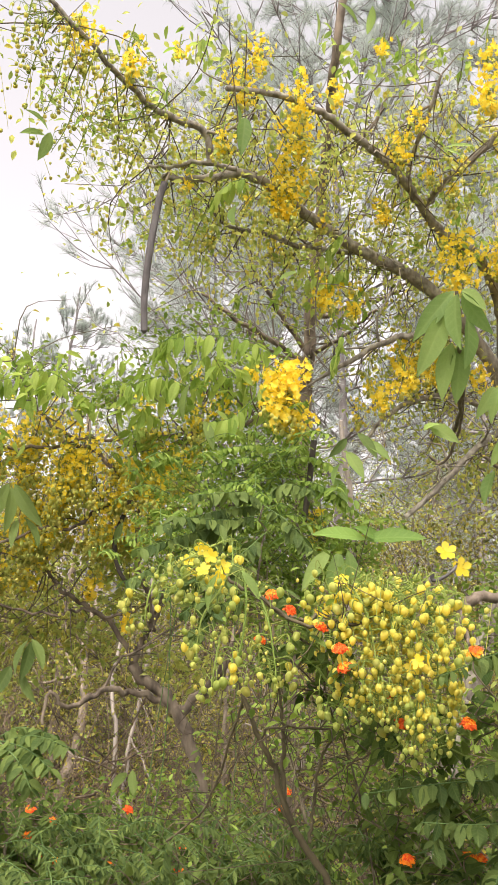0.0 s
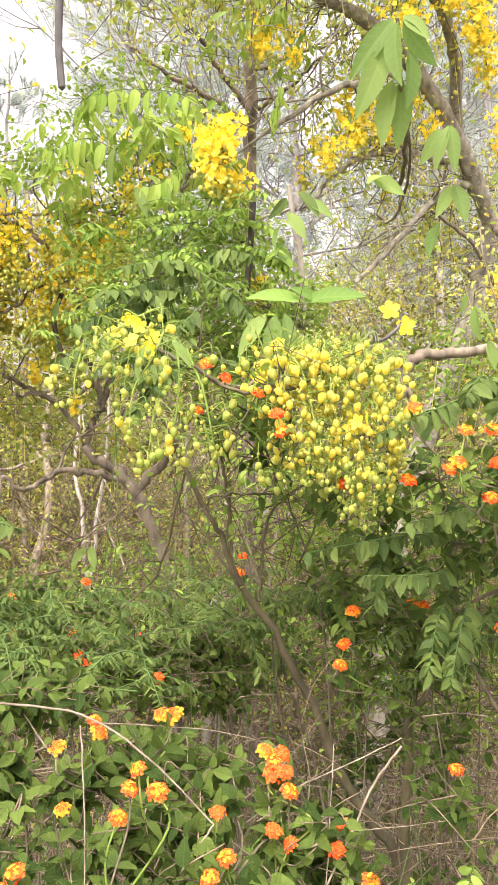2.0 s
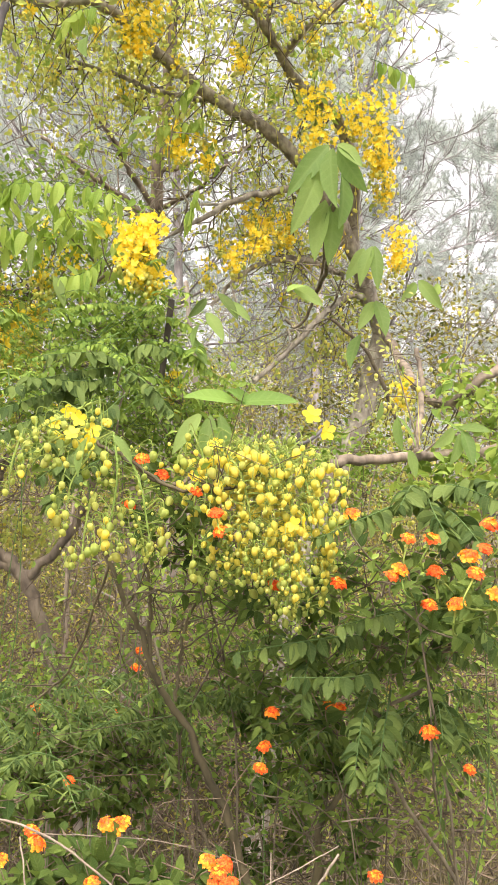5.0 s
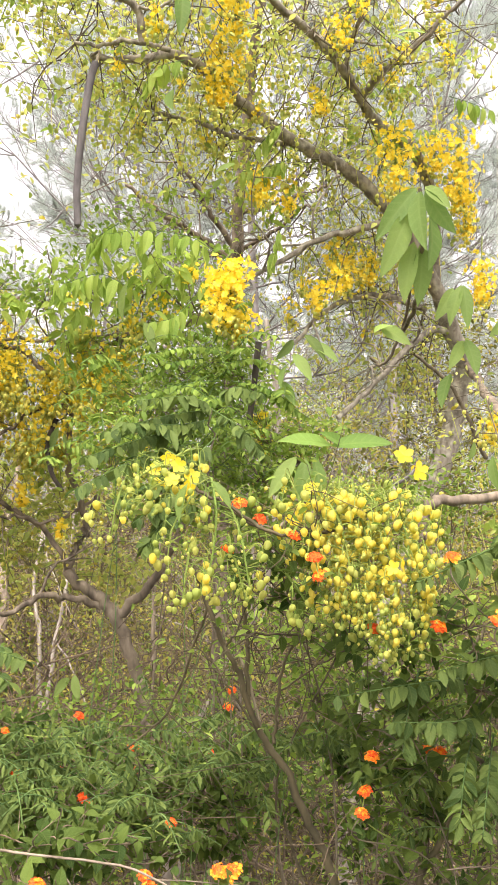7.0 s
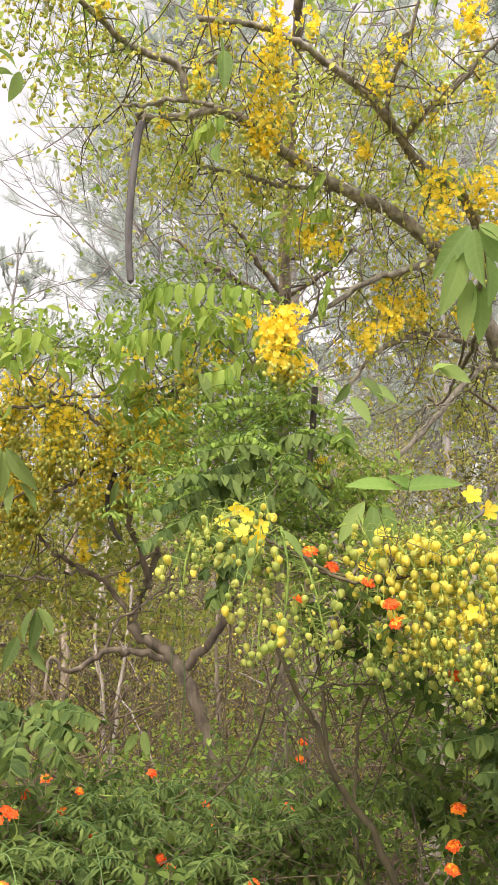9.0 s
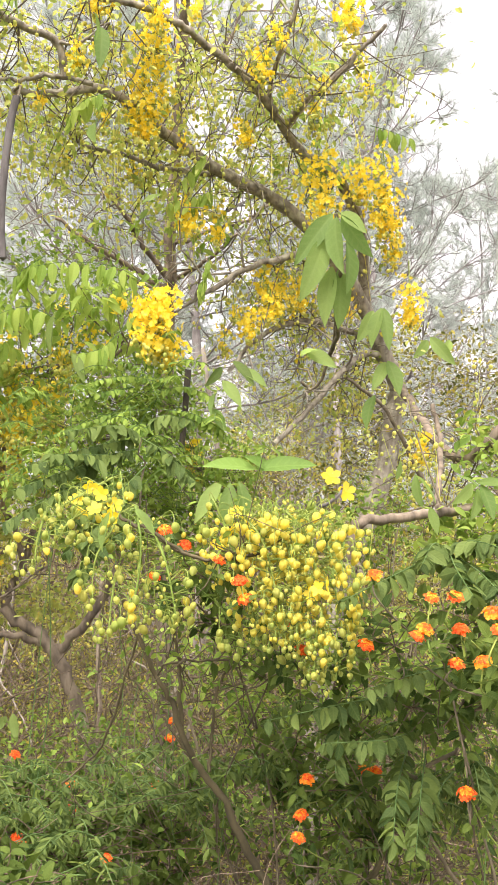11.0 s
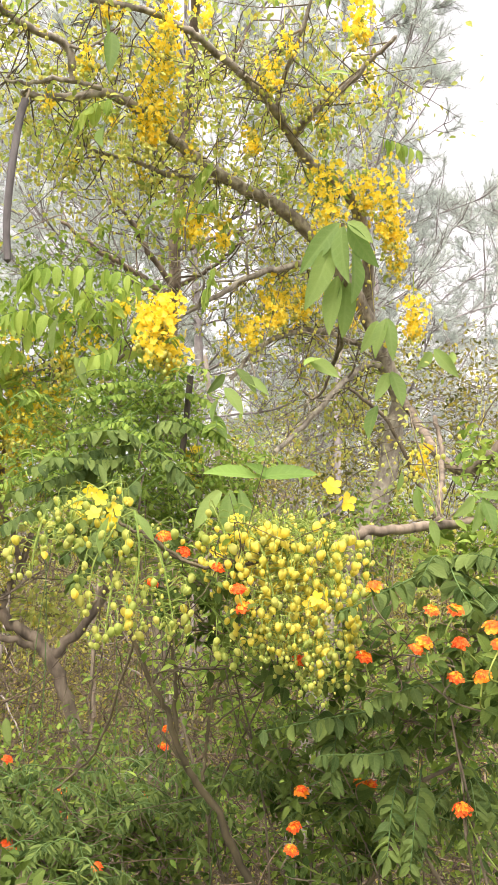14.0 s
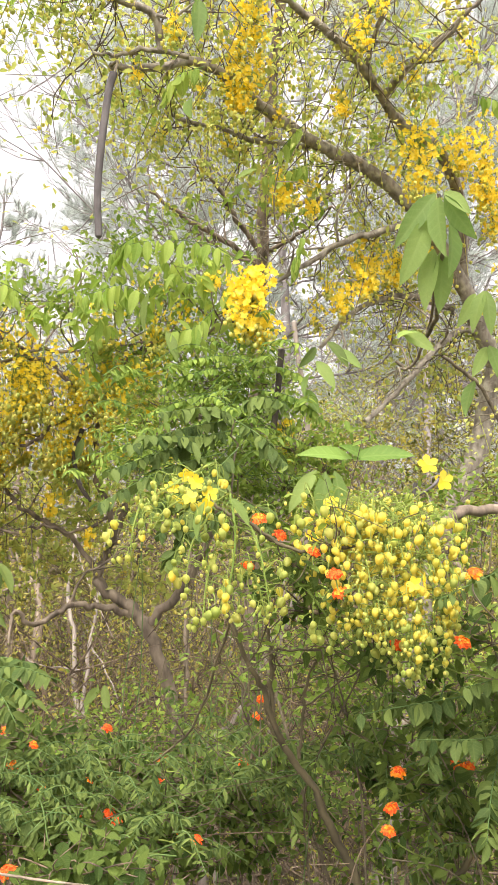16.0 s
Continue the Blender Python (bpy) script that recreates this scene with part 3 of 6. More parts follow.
branch(left, [(-0.1, 2.5, -0.05), (-0.05, 2.5, 0.5)] + [(-0.052, 2.498, 1.017), (-0.068, 2.521, 1.122), (-0.094, 2.518, 1.227), (-0.147, 2.512, 1.350)], 0.018, 0.0165, "brown_trunk", "trunk", 0.004, 10)
left_limbs = []


def limb_left(pts, r0, r1, mat="brown_trunk"):
    left_limbs.append(branch(left, pts, r0 * 0.8, r1 * 0.8, mat, "branch", 0.0035))


limb_left([(-0.147, 2.512, 1.350), (-0.194, 2.516, 1.403), (-0.260, 2.516, 1.443), (-0.275, 2.517, 1.497), (-0.234, 2.561, 1.577), (-0.212, 2.560, 1.667)], 0.022, 0.010)
limb_left([(-0.147, 2.513, 1.361), (-0.078, 2.497, 1.419), (-0.020, 2.479, 1.513), (0.015, 2.458, 1.606), (0.034, 2.403, 1.704)], 0.017, 0.010)
limb_left([(-0.186, 2.514, 1.378), (-0.266, 2.493, 1.405), (-0.348, 2.447, 1.405), (-0.412, 2.397, 1.368), (-0.457, 2.363, 1.397), (-0.466, 2.345, 1.328)], 0.013, 0.0045)
limb_left([(-0.348, 2.447, 1.405), (-0.293, 2.456, 1.491), (-0.166, 2.513, 1.577)], 0.005, 0.003)
limb_left([(-0.253, 2.516, 1.446), (-0.342, 2.504, 1.576), (-0.426, 2.464, 1.626), (-0.481, 2.436, 1.668), (-0.517, 2.426, 1.739)], 0.010, 0.005)
limb_left([(-0.212, 2.560, 1.659), (-0.327, 2.505, 1.594), (-0.411, 2.466, 1.605), (-0.507, 2.433, 1.590), (-0.672, 2.401, 1.617)], 0.006, 0.004)
limb_left([(-0.234, 2.561, 1.577), (-0.285, 2.502, 1.753), (-0.268, 2.438, 1.894), (-0.193, 2.319, 2.019), (-0.137, 2.262, 2.049)], 0.011, 0.007)
limb_left([(0.115, 2.084, 2.089), (0.044, 2.146, 2.075), (-0.057, 2.210, 2.049), (-0.137, 2.263, 2.047), (-0.234, 2.294, 2.035), (-0.332, 2.308, 2.030), (-0.469, 2.290, 2.040), (-0.535, 2.268, 2.091), (-0.574, 2.244, 2.155), (-0.598, 2.221, 2.219)], 0.005, 0.005)
limb_left([(-0.268, 2.438, 1.894), (-0.332, 2.323, 1.948), (-0.401, 2.306, 2.008), (-0.496, 2.293, 2.002), (-0.602, 2.275, 1.992), (-0.705, 2.246, 2.017)], 0.008, 0.004)
limb_left([(-0.239, 2.445, 1.851), (-0.332, 2.334, 1.879), (-0.427, 2.332, 1.809), (-0.522, 2.319, 1.794), (-0.652, 2.297, 1.736)], 0.007, 0.004)

# ---- dense brown scrub ----
def scrub():
    tw, lv, lg = Soup(), Soup(), Soup()
    for _ in range(520):
        x, y = rng.uniform(-2.6, 3.2), rng.uniform(3.3, 7.5)
        a = np.array((x, y, 0.0))
        for _ in range(6):
            d = unit(np.array((rng.normal(0, 0.8), rng.normal(0, 0.5), 1)))
            l = rng.uniform(0.6, 1.9) * (0.75 + 0.05 * y)
            m1, e = a + d * l * 0.5 + rng.normal(0, 0.08, 3), a + d * l + rng.normal(0, 0.15, 3)
            c = tube(tw, [a, m1, e], 0.003, 0.0013, 4, 4)
            ends = []
            for _ in range(4):
                q = c[rng.integers(3, len(c))]
                f = q + unit(rng.normal(size=3) + (0, 0, 0.2)) * rng.uniform(0.1, 0.35)
                tube(tw, [q, (q + f) / 2 + rng.normal(0, 0.02, 3), f], 0.0018, 0.001, 3, 2)
                ends += [f, (q + f) / 2]
            leaves_round(lv if rng.uniform() < 0.7 else lg, BIT, np.array(ends), 7, 0.06, 0.021)
    for _ in range(480):
        a = np.array((rng.uniform(-1.5, 1.6), rng.uniform(2.45, 3.4), rng.uniform(0.2, 1.2)))
        d = unit(np.array((rng.normal(0, 1), rng.normal(0, 0.4), rng.uniform(-0.1, 0.9))))
        l = rng.uniform(0.25, 0.6)
        pts = [a]
        for _ in range(4):
            d = unit(d + rng.normal(0, 0.38, 3) - (0, 0, 0.12))
            pts.append(pts[-1] + d * l * 0.28)
        c = tube(tw, pts, rng.uniform(0.002, 0.0045), 0.0011, 4, 3)
        ends = []
        for _ in range(5):
            q = c[rng.integers(2, len(c))]
            f = q + unit(rng.normal(size=3)) * rng.uniform(0.06, 0.2)
            tube(tw, [q, (q + f) / 2 + rng.normal(0, 0.015, 3), f], 0.0014, 0.0008, 3, 2)
            ends.append(f)
        leaves_round(lg if rng.uniform() < 0.5 else lv, BIT, np.array(ends), 4, 0.03, 0.017)
    for name, soup, m, words, cat in (("scrub_twigs", tw, "scrub", "tangled brown twigs of dry scrub", "scrub"), ("scrub_leaves", lv, "thicket", "small yellowing leaves all through the scrub", "leaves"), ("scrub_greenery", lg, "fine", "small green leaves through the scrub", "leaves")):
        tagged(new(name, soup.mesh(name, M[m])), words, cat, kind="stuff")


scrub()

# ---- slim trunks in the thicket ----
for pts, r, m, words in (
    ([(0.037, 3.170, 0.829), (0.102, 3.190, 0.937), (0.182, 3.207, 1.067), (0.243, 3.270, 1.204), (0.349, 3.322, 1.387)], 0.026, "pale_bark", "pale leaning dead trunk in the thicket"),
    ([(0.069, 3.081, 0.897), (0.147, 3.084, 0.937), (0.241, 3.129, 0.959)], 0.012, "pale_bark", "pale broken side stem"),
    ([(-0.780, 4.470, 0.794), (-0.739, 4.505, 0.987), (-0.710, 4.532, 1.213), (-0.749, 4.639, 1.470)], 0.04, "dry", "reddish brown trunk in the thicket"),
    ([(-0.468, 4.090, 0.716), (-0.501, 4.124, 0.930), (-0.508, 4.151, 1.155), (-0.553, 4.260, 1.360)], 0.018, "pale_bark", "thin pale trunk among brown scrub"),
    ([(-0.964, 5.194, 1.455), (-0.957, 5.197, 1.638), (-0.955, 5.191, 1.823)], 0.035, "dry", "short reddish brown trunk far in the thicket"),
    ([(1.616, 6.286, 2.323), (1.601, 6.244, 2.635), (1.626, 6.294, 2.886)], 0.045, "hazy_pine_bark", "grey trunk far behind the branches"),
    ([(-0.039, 3.376, 0.816), (-0.033, 3.432, 1.126), (-0.036, 3.458, 1.418)], 0.014, "dry", "thin upright brown stem in the thicket"),
    ([(-0.429, 3.951, 0.682), (-0.446, 3.988, 0.872), (-0.436, 4.019, 1.069)], 0.016, "pale_bark", "thin pale upright stem in the thicket"),
):
    foot = (pts[0][0], pts[0][1], -0.03)
    r *= 0.7
    e = group_of("slim_tree", foot, words, "tree", "slim trunks")
    up = pts[-1]
    c = branch(e, [foot] + pts + [(up[0] + 0.05, up[1] + 0.1, up[2] + 0.5), (up[0], up[1] + 0.15, up[2] + 1.0)], r, r * 0.5, m, "trunk", 0.003)
    for k in range(4):
        q = c[rng.integers(len(c) // 2, len(c))]
        d = unit(rng.normal(size=3) + (0, 0.3, 0.5))
        branch(e, [q, q + d * 0.3 + rng.normal(0, 0.04, 3), q + d * 0.6 + rng.normal(0, 0.08, 3)], r * 0.35, r * 0.12, m, "limb", 0.003, 5)

# ---- dark straight trunk behind the blossom ----
straight = group_of("slim_tree", (*[(0.187, 3.136, 2.221)][0][:2], -0.03), "straight dark brown trunk with bare side limbs", "tree", "slim trunks")
tp = [(0.187, 3.136, 2.221), (0.189, 3.056, 2.520), (0.194, 2.966, 2.766), (0.200, 2.870, 2.974), (0.212, 2.714, 3.251), (0.219, 2.577, 3.450)]
c = branch(straight, [(tp[0][0], tp[0][1], -0.03), (tp[0][0] - 0.02, tp[0][1], 0.9)] + tp + [(tp[-1][0] + 0.08, tp[-1][1], tp[-1][2] + 0.7)], 0.026, 0.012, "brown_trunk", "trunk", 0.003, 10)
for pts, r in (([(0.201, 3.091, 2.523), (0.088, 3.008, 2.634), (0.030, 2.930, 2.704), (-0.033, 2.903, 2.772)], 0.011), ([(0.202, 3.099, 2.497), (0.063, 3.039, 2.547), (-0.047, 2.972, 2.593), (-0.180, 2.939, 2.674)], 0.012), ([(0.206, 3.087, 2.532), (0.302, 3.012, 2.572), (0.401, 2.919, 2.641)], 0.009),
               ([(0.194, 3.019, 2.626), (0.338, 3.036, 2.696), (0.438, 3.061, 2.738), (0.549, 3.021, 2.795)], 0.009), ([(0.197, 2.951, 2.800), (0.118, 2.902, 2.917), (0.061, 2.917, 3.003)], 0.006), ([(0.205, 2.818, 3.075), (0.332, 2.792, 3.202), (0.403, 2.764, 3.327)], 0.007), ([(0.190, 3.068, 2.482), (0.070, 3.061, 2.518), (-0.028, 3.037, 2.589)], 0.007)):
    b = branch(straight, pts, r, r * 0.45, "brown_trunk", "limb", 0.004, 7)
    shoots = Soup()
    twigs_along(shoots, b, 9, 0.22, 0.003, 0.03, 0.3)
    part("shoot_spray", shoots, M["brown_trunk"], straight, kind="stuff")

# ---- sapling ----
sap = group_of("sapling", (0.42, 1.56, 0), "slender brown sapling stem rising through orange lantana", "sapling")
sap_limbs = []


def limb_sap(pts, r0, r1, name="branch"):
    sap_limbs.append(branch(sap, pts, r0 * 0.5, r1 * 0.55, "sapling", name, 0.0015))


limb_sap([(0.42, 1.56, -0.05), (0.40, 1.54, 0.4), (0.37, 1.53, 0.70), (0.338, 1.520, 0.839), (0.300, 1.511, 0.891), (0.262, 1.502, 0.951), (0.234, 1.493, 1.010), (0.206, 1.484, 1.086), (0.166, 1.475, 1.161), (0.136, 1.465, 1.225), (0.101, 1.456, 1.270), (0.076, 1.447, 1.319), (0.060, 1.438, 1.367), (0.031, 1.429, 1.419), (-0.001, 1.420, 1.494), (-0.022, 1.410, 1.540)], 0.020, 0.005, "stem")
limb_sap([(0.118, 1.462, 1.262), (0.120, 1.466, 1.300), (0.124, 1.465, 1.338), (0.134, 1.460, 1.389), (0.162, 1.455, 1.423), (0.195, 1.450, 1.444)], 0.006, 0.003)
limb_sap([(0.101, 1.456, 1.270), (0.051, 1.473, 1.337), (0.039, 1.487, 1.362), (-0.009, 1.500, 1.405)], 0.004, 0.002)
limb_sap([(0.076, 1.447, 1.319), (0.073, 1.450, 1.391), (0.071, 1.450, 1.433), (0.061, 1.450, 1.492), (0.044, 1.449, 1.622)], 0.008, 0.003)
limb_sap([(0.124, 1.465, 1.338), (0.189, 1.417, 1.390), (0.243, 1.393, 1.424)], 0.003, 0.002)
limb_sap([(0.370, 1.530, 0.700), (0.345, 1.488, 0.863), (0.348, 1.475, 1.005), (0.345, 1.462, 1.072), (0.370, 1.450, 1.120), (0.400, 1.440, 1.190)], 0.020, 0.006)
limb_sap([(0.010, 1.425, 1.465), (-0.040, 1.540, 1.296), (-0.100, 1.576, 1.232)], 0.004, 0.003)
limb_sap([(0.040, 1.430, 1.408), (0.053, 1.367, 1.431), (0.135, 1.363, 1.433)], 0.003, 0.003)
limb_sap([(0.027, 1.281, 1.608), (0.071, 1.261, 1.578), (0.115, 1.258, 1.572), (0.171, 1.263, 1.582)], 0.005, 0.004)
sprigs, sap_leaves = Soup(), Soup()
for c in sap_limbs:
    ends = twigs_along(sprigs, c, 9, 0.14, 0.0011, 0.02, 0.4)
    leaves_round(sap_leaves, SMALL, ends, 2, 0.02, 0.014, 0.6, 0.3)
part("sprig_spray", sprigs, M["sapling"], sap, kind="stuff")
part("leaf_mass", sap_leaves, M["mound"], sap, kind="stuff")


# ---- flowers, buds and leaves of the golden shower trees ----
def raceme(parent, at, dense=1.0, buds=0.25, flower=1.0):
    """A hanging bunch of yellow flowers about its centre, with a few buds at its tip."""
    x, y, z, w, h = at
    top, low = np.array((x, y, z + h * 0.55)), np.array((x, y, z - h * 0.5))
    n = int(1.25 * dense * max(12, 9000 * w * h + 8))
    s = np.sqrt(rng.uniform(0, 1, n)) if h > 1.6 * w else rng.uniform(0, 1, n)
    out = unit(rng.normal(size=(n, 3)) * (1, 1, 0.4))
    half = w * 0.5 * (0.45 + 0.6 * np.sin(np.pi * np.clip(s * 0.8 + 0.2, 0, 1)))
    pos = top + (low - top) * s[:, None] + out * (half * rng.uniform(0.1, 1.35, n))[:, None]
    fl = Soup()
    rot, size = frames_of(random_dirs(n), out + (0, -0.4, -0.35)), flower * rng.uniform(0.011, 0.0205, n)
    st = Soup()
    mid = (top + low) / 2 + rng.normal(0, 0.01, 3)
    tube(st, [top + (0, 0, 0.02), mid, low], 0.0018, 0.0008, 4, 4)
    for p, k in zip(pos[::2], s[::2]):
        a = top + (low - top) * max(k - 0.08, 0)
        tube(st, [a, p], 0.0008, 0.0006, 3, 1)
    ob = part("flower_raceme", st, M["stalk"], parent, "hanging bunch of golden yellow flowers")
    front = np.argsort(pos[:, 1])
    for i in front[:8]:
        placed("flower", MESH["flower"], rot[i], pos[i], size[i], ob)
    rest = front[8:]
    fl.place(FLOWER, rot[rest], pos[rest], size[rest])
    if len(rest):
        part("blossom", fl, M["petal"], ob, kind="stuff")
    m = int(n * buds)
    if m:
        bd = Soup()
        p = low + rng.normal(0, 1, (m, 3)) * (w * 0.22, w * 0.22, h * 0.16)
        bd.place(BEAD, np.repeat(np.eye(3)[None], m, 0), p, rng.uniform(0.007, 0.011, m))
        part("bud_tip", bd, M["bead"], ob, "small yellow-green buds", "stuff")
    return ob


def bud_strand(parent, pts, count, size=0.0135, green=0.35, reach=0.035, near=True):
    """A hanging raceme of round buds on long stalks; the buds shrink and turn green towards the tip."""
    st = Soup()
    c = tube(st, pts, 0.002, 0.0008, 5, 8)
    ob = None
    spots = []
    for i in range(count):
        u = (i + rng.uniform(0, 1)) / count
        a = c[int(u * (len(c) - 1))]
        r = reach * (1.15 - 0.75 * u)
        d = unit(rng.normal(size=3) * (1, 1, 0.25))
        p = a + d * r + np.array((0, 0, 0.25 * r))
        e = a + d * r * 1.25 - np.array((0, 0, 0.35 * r))
        tube(st, [a, p, e], 0.0008, 0.0006, 4, 4)
        spots.append((e - (0, 0, 0.4 * size), u, d))
    ob = part("bud_raceme", st, M["stalk"], parent, "hanging stalk of round yellow-green buds")
    if near:
        bd = Soup()
        n = int(count * 0.9)
        p = c[rng.integers(0, len(c), n)] + rng.normal(0, 0.6, (n, 3)) * (reach, reach, 0.6 * reach)
        bd.place(BEAD, np.repeat(np.eye(3)[None], n, 0), p, size * rng.uniform(0.3, 0.6, n))
        part("bud_mass", bd, M["bead"], ob, "tiny pale green buds", "stuff")
        for p, u, d in spots:
            g = rng.uniform() < green * 0.4 + max(0, u - (1 - green)) * 2.2
            q = np.array(d) * 0.4 + (0, 0, 1) + rng.normal(0, 0.2, 3)
            placed("bud", MESH["green_bud" if g else "bud"], frames_of(np.cross(q, (0.3, 1, 0.1)), q), p, size * rng.uniform(0.68, 1.25) * (1.15 - 0.4 * u * u), ob)
    else:
        bd = Soup()
        p = np.array([a for a, _, _ in spots])
        bd.place(BEAD, np.repeat(np.eye(3)[None], len(p), 0), p, size * rng.uniform(0.7, 1.2, len(p)))
        part("bud_mass", bd, M["bead"], ob, kind="stuff")
    return ob


def big_leaf(parent, ends, width=1.0, mesh="cassia_leaf", face=None):
    """One leaf from its base to its tip, its face turned up and outwards."""
    a, b = np.array(ends[0]), np.array(ends[1])
    d = b - a
    l = float(np.linalg.norm(d)) * 1.04
    rot = frames_of(d[None], np.array([face or (rng.normal(0, 0.75), -0.7, 0.6)]))[0].copy()
    rot[:, 0] *= width * rng.uniform(0.82, 1.12)
    placed("leaf", MESH[mesh], rot, a, l, parent)


def open_flower(parent, p, size=0.036, face=(0, -1, 0.2), loose=0.6):
    n = np.array(face) + rng.normal(0, loose, 3)
    placed("flower", MESH["flower"], frames_of(np.cross(n, (0.2, 0.3, 1))[None], n[None])[0], np.array(p), size, parent)


# yellow bunches of the thick-limbed tree
for at in [(0.544, 2.371, 2.568, 0.118, 0.174), (0.843, 2.534, 2.327, 0.080, 0.167), (0.761, 2.499, 2.646, 0.119, 0.272), (0.798, 2.542, 2.512, 0.068, 0.153), (0.061, 2.240, 2.760, 0.106, 0.273), (0.092, 2.193, 2.839, 0.091, 0.106), (0.379, 2.625, 2.249, 0.056, 0.072), (0.473, 2.635, 2.337, 0.100, 0.100), (0.547, 2.663, 2.366, 0.102, 0.085), (0.429, 2.580, 2.369, 0.082, 0.082), (0.195, 2.366, 2.467, 0.068, 0.076), (0.334, 2.354, 2.700, 0.041, 0.047), (0.678, 2.640, 2.332, 0.068, 0.068), (0.631, 1.913, 1.809, 0.044, 0.061), (0.698, 2.512, 2.663, 0.085, 0.102), (0.275, 2.465, 2.466, 0.047, 0.047)]:
    raceme(big, at)
for at in [(-0.059, 2.099, 2.907, 0.106, 0.091), (0.085, 2.109, 2.889, 0.091, 0.091), (0.183, 2.184, 2.950, 0.047, 0.063), (0.399, 2.189, 2.896, 0.057, 0.063), (0.538, 2.018, 2.924, 0.091, 0.213), (0.363, 2.232, 2.833, 0.063, 0.079), (-0.020, 2.055, 2.974, 0.061, 0.091), (-0.424, 1.849, 2.851, 0.084, 0.084), (0.117, 2.303, 2.752, 0.047, 0.063), (0.345, 2.397, 2.744, 0.049, 0.049), (-0.306, 1.884, 2.833, 0.056, 0.112), (0.181, 2.416, 2.493, 0.063, 0.079), (0.284, 2.027, 2.986, 0.036, 0.039), (-0.187, 2.122, 2.657, 0.029, 0.058), (-0.207, 1.967, 2.910, 0.044, 0.044)]:
    raceme(big, at, 0.75)
# yellow bunches of the crooked tree
for at in [(-0.395, 2.266, 1.946, 0.098, 0.150), (-0.641, 2.269, 1.980, 0.140, 0.098), (-0.693, 2.266, 1.924, 0.084, 0.084), (-0.545, 2.342, 1.972, 0.129, 0.114), (-0.634, 2.405, 1.730, 0.204, 0.131), (-0.714, 2.388, 1.701, 0.117, 0.117), (-0.124, 2.147, 2.104, 0.091, 0.144), (-0.053, 2.148, 2.091, 0.057, 0.118), (-0.244, 2.205, 2.064, 0.080, 0.080), (-0.157, 2.227, 1.967, 0.120, 0.107), (-0.204, 2.237, 1.901, 0.080, 0.080), (-0.332, 2.316, 1.989, 0.084, 0.084), (-0.495, 2.282, 2.059, 0.126, 0.056), (-0.273, 2.271, 1.981, 0.082, 0.109), (-0.350, 2.390, 1.815, 0.071, 0.071), (-0.462, 2.369, 1.884, 0.086, 0.071), (-0.560, 2.472, 1.706, 0.104, 0.089)]:
    raceme(left, at, 0.62, 0.8, 0.8)
for at in [(0.079, 1.987, 2.077, 0.097, 0.128), (0.107, 2.025, 2.036, 0.074, 0.062), (0.053, 1.990, 2.077, 0.061, 0.085), (0.081, 1.975, 2.122, 0.049, 0.061)]:
    raceme(left, at, 1.5)
for at in [(0.152, 2.028, 1.816, 0.039, 0.053), (0.164, 2.031, 1.768, 0.036, 0.036), (0.377, 2.526, 2.234, 0.054, 0.079), (0.427, 2.504, 2.275, 0.063, 0.063), (-0.005, 2.078, 2.152, 0.038, 0.038), (-0.294, 2.457, 1.577, 0.029, 0.044), (-0.396, 2.447, 1.662, 0.058, 0.058)]:
    raceme(left, at)

def loose_blossom(parent, limbs, count, w, h, low=0.0, high=9.0):
    """Small scattered bunches along the limbs."""
    for _ in range(count):
        c = limbs[int(rng.integers(len(limbs)))]
        p = c[rng.integers(len(c) // 3, len(c))] + rng.normal(0, 1, 3) * (0.10, 0.04, 0.05) + (0, 0.05, -0.05)
        p[2] = min(max(p[2], low), high)
        raceme(parent, (*p, w * rng.uniform(0.6, 1.3), h * rng.uniform(0.6, 1.4)), 0.6, 0.9, 0.78)


loose_blossom(left, left_limbs[6:], 52, 0.09, 0.10, 1.80, 2.06)
loose_blossom(big, big_limbs[:11], 22, 0.045, 0.06)

# near bud racemes
for pts, n in (
    ([(0.119, 1.306, 1.629), (0.136, 1.276, 1.571), (0.151, 1.252, 1.512), (0.156, 1.248, 1.462)], 24),
    ([(0.148, 1.292, 1.632), (0.166, 1.250, 1.593), (0.178, 1.227, 1.527), (0.181, 1.224, 1.467)], 30),
    ([(0.178, 1.286, 1.636), (0.196, 1.244, 1.592), (0.203, 1.222, 1.520), (0.203, 1.218, 1.457)], 34),
    ([(0.206, 1.291, 1.638), (0.228, 1.247, 1.593), (0.231, 1.225, 1.505), (0.223, 1.220, 1.421)], 38),
    ([(0.231, 1.296, 1.633), (0.255, 1.251, 1.585), (0.258, 1.229, 1.505), (0.253, 1.223, 1.416)], 36),
    ([(0.189, 1.326, 1.626), (0.201, 1.305, 1.571), (0.208, 1.302, 1.502), (0.204, 1.301, 1.465)], 24),
    ([(0.259, 1.311, 1.626), (0.277, 1.276, 1.578), (0.275, 1.256, 1.511), (0.275, 1.253, 1.467)], 22),
):
    bud_strand(big, pts, int(n * 2.7), 0.0084, 0.3)
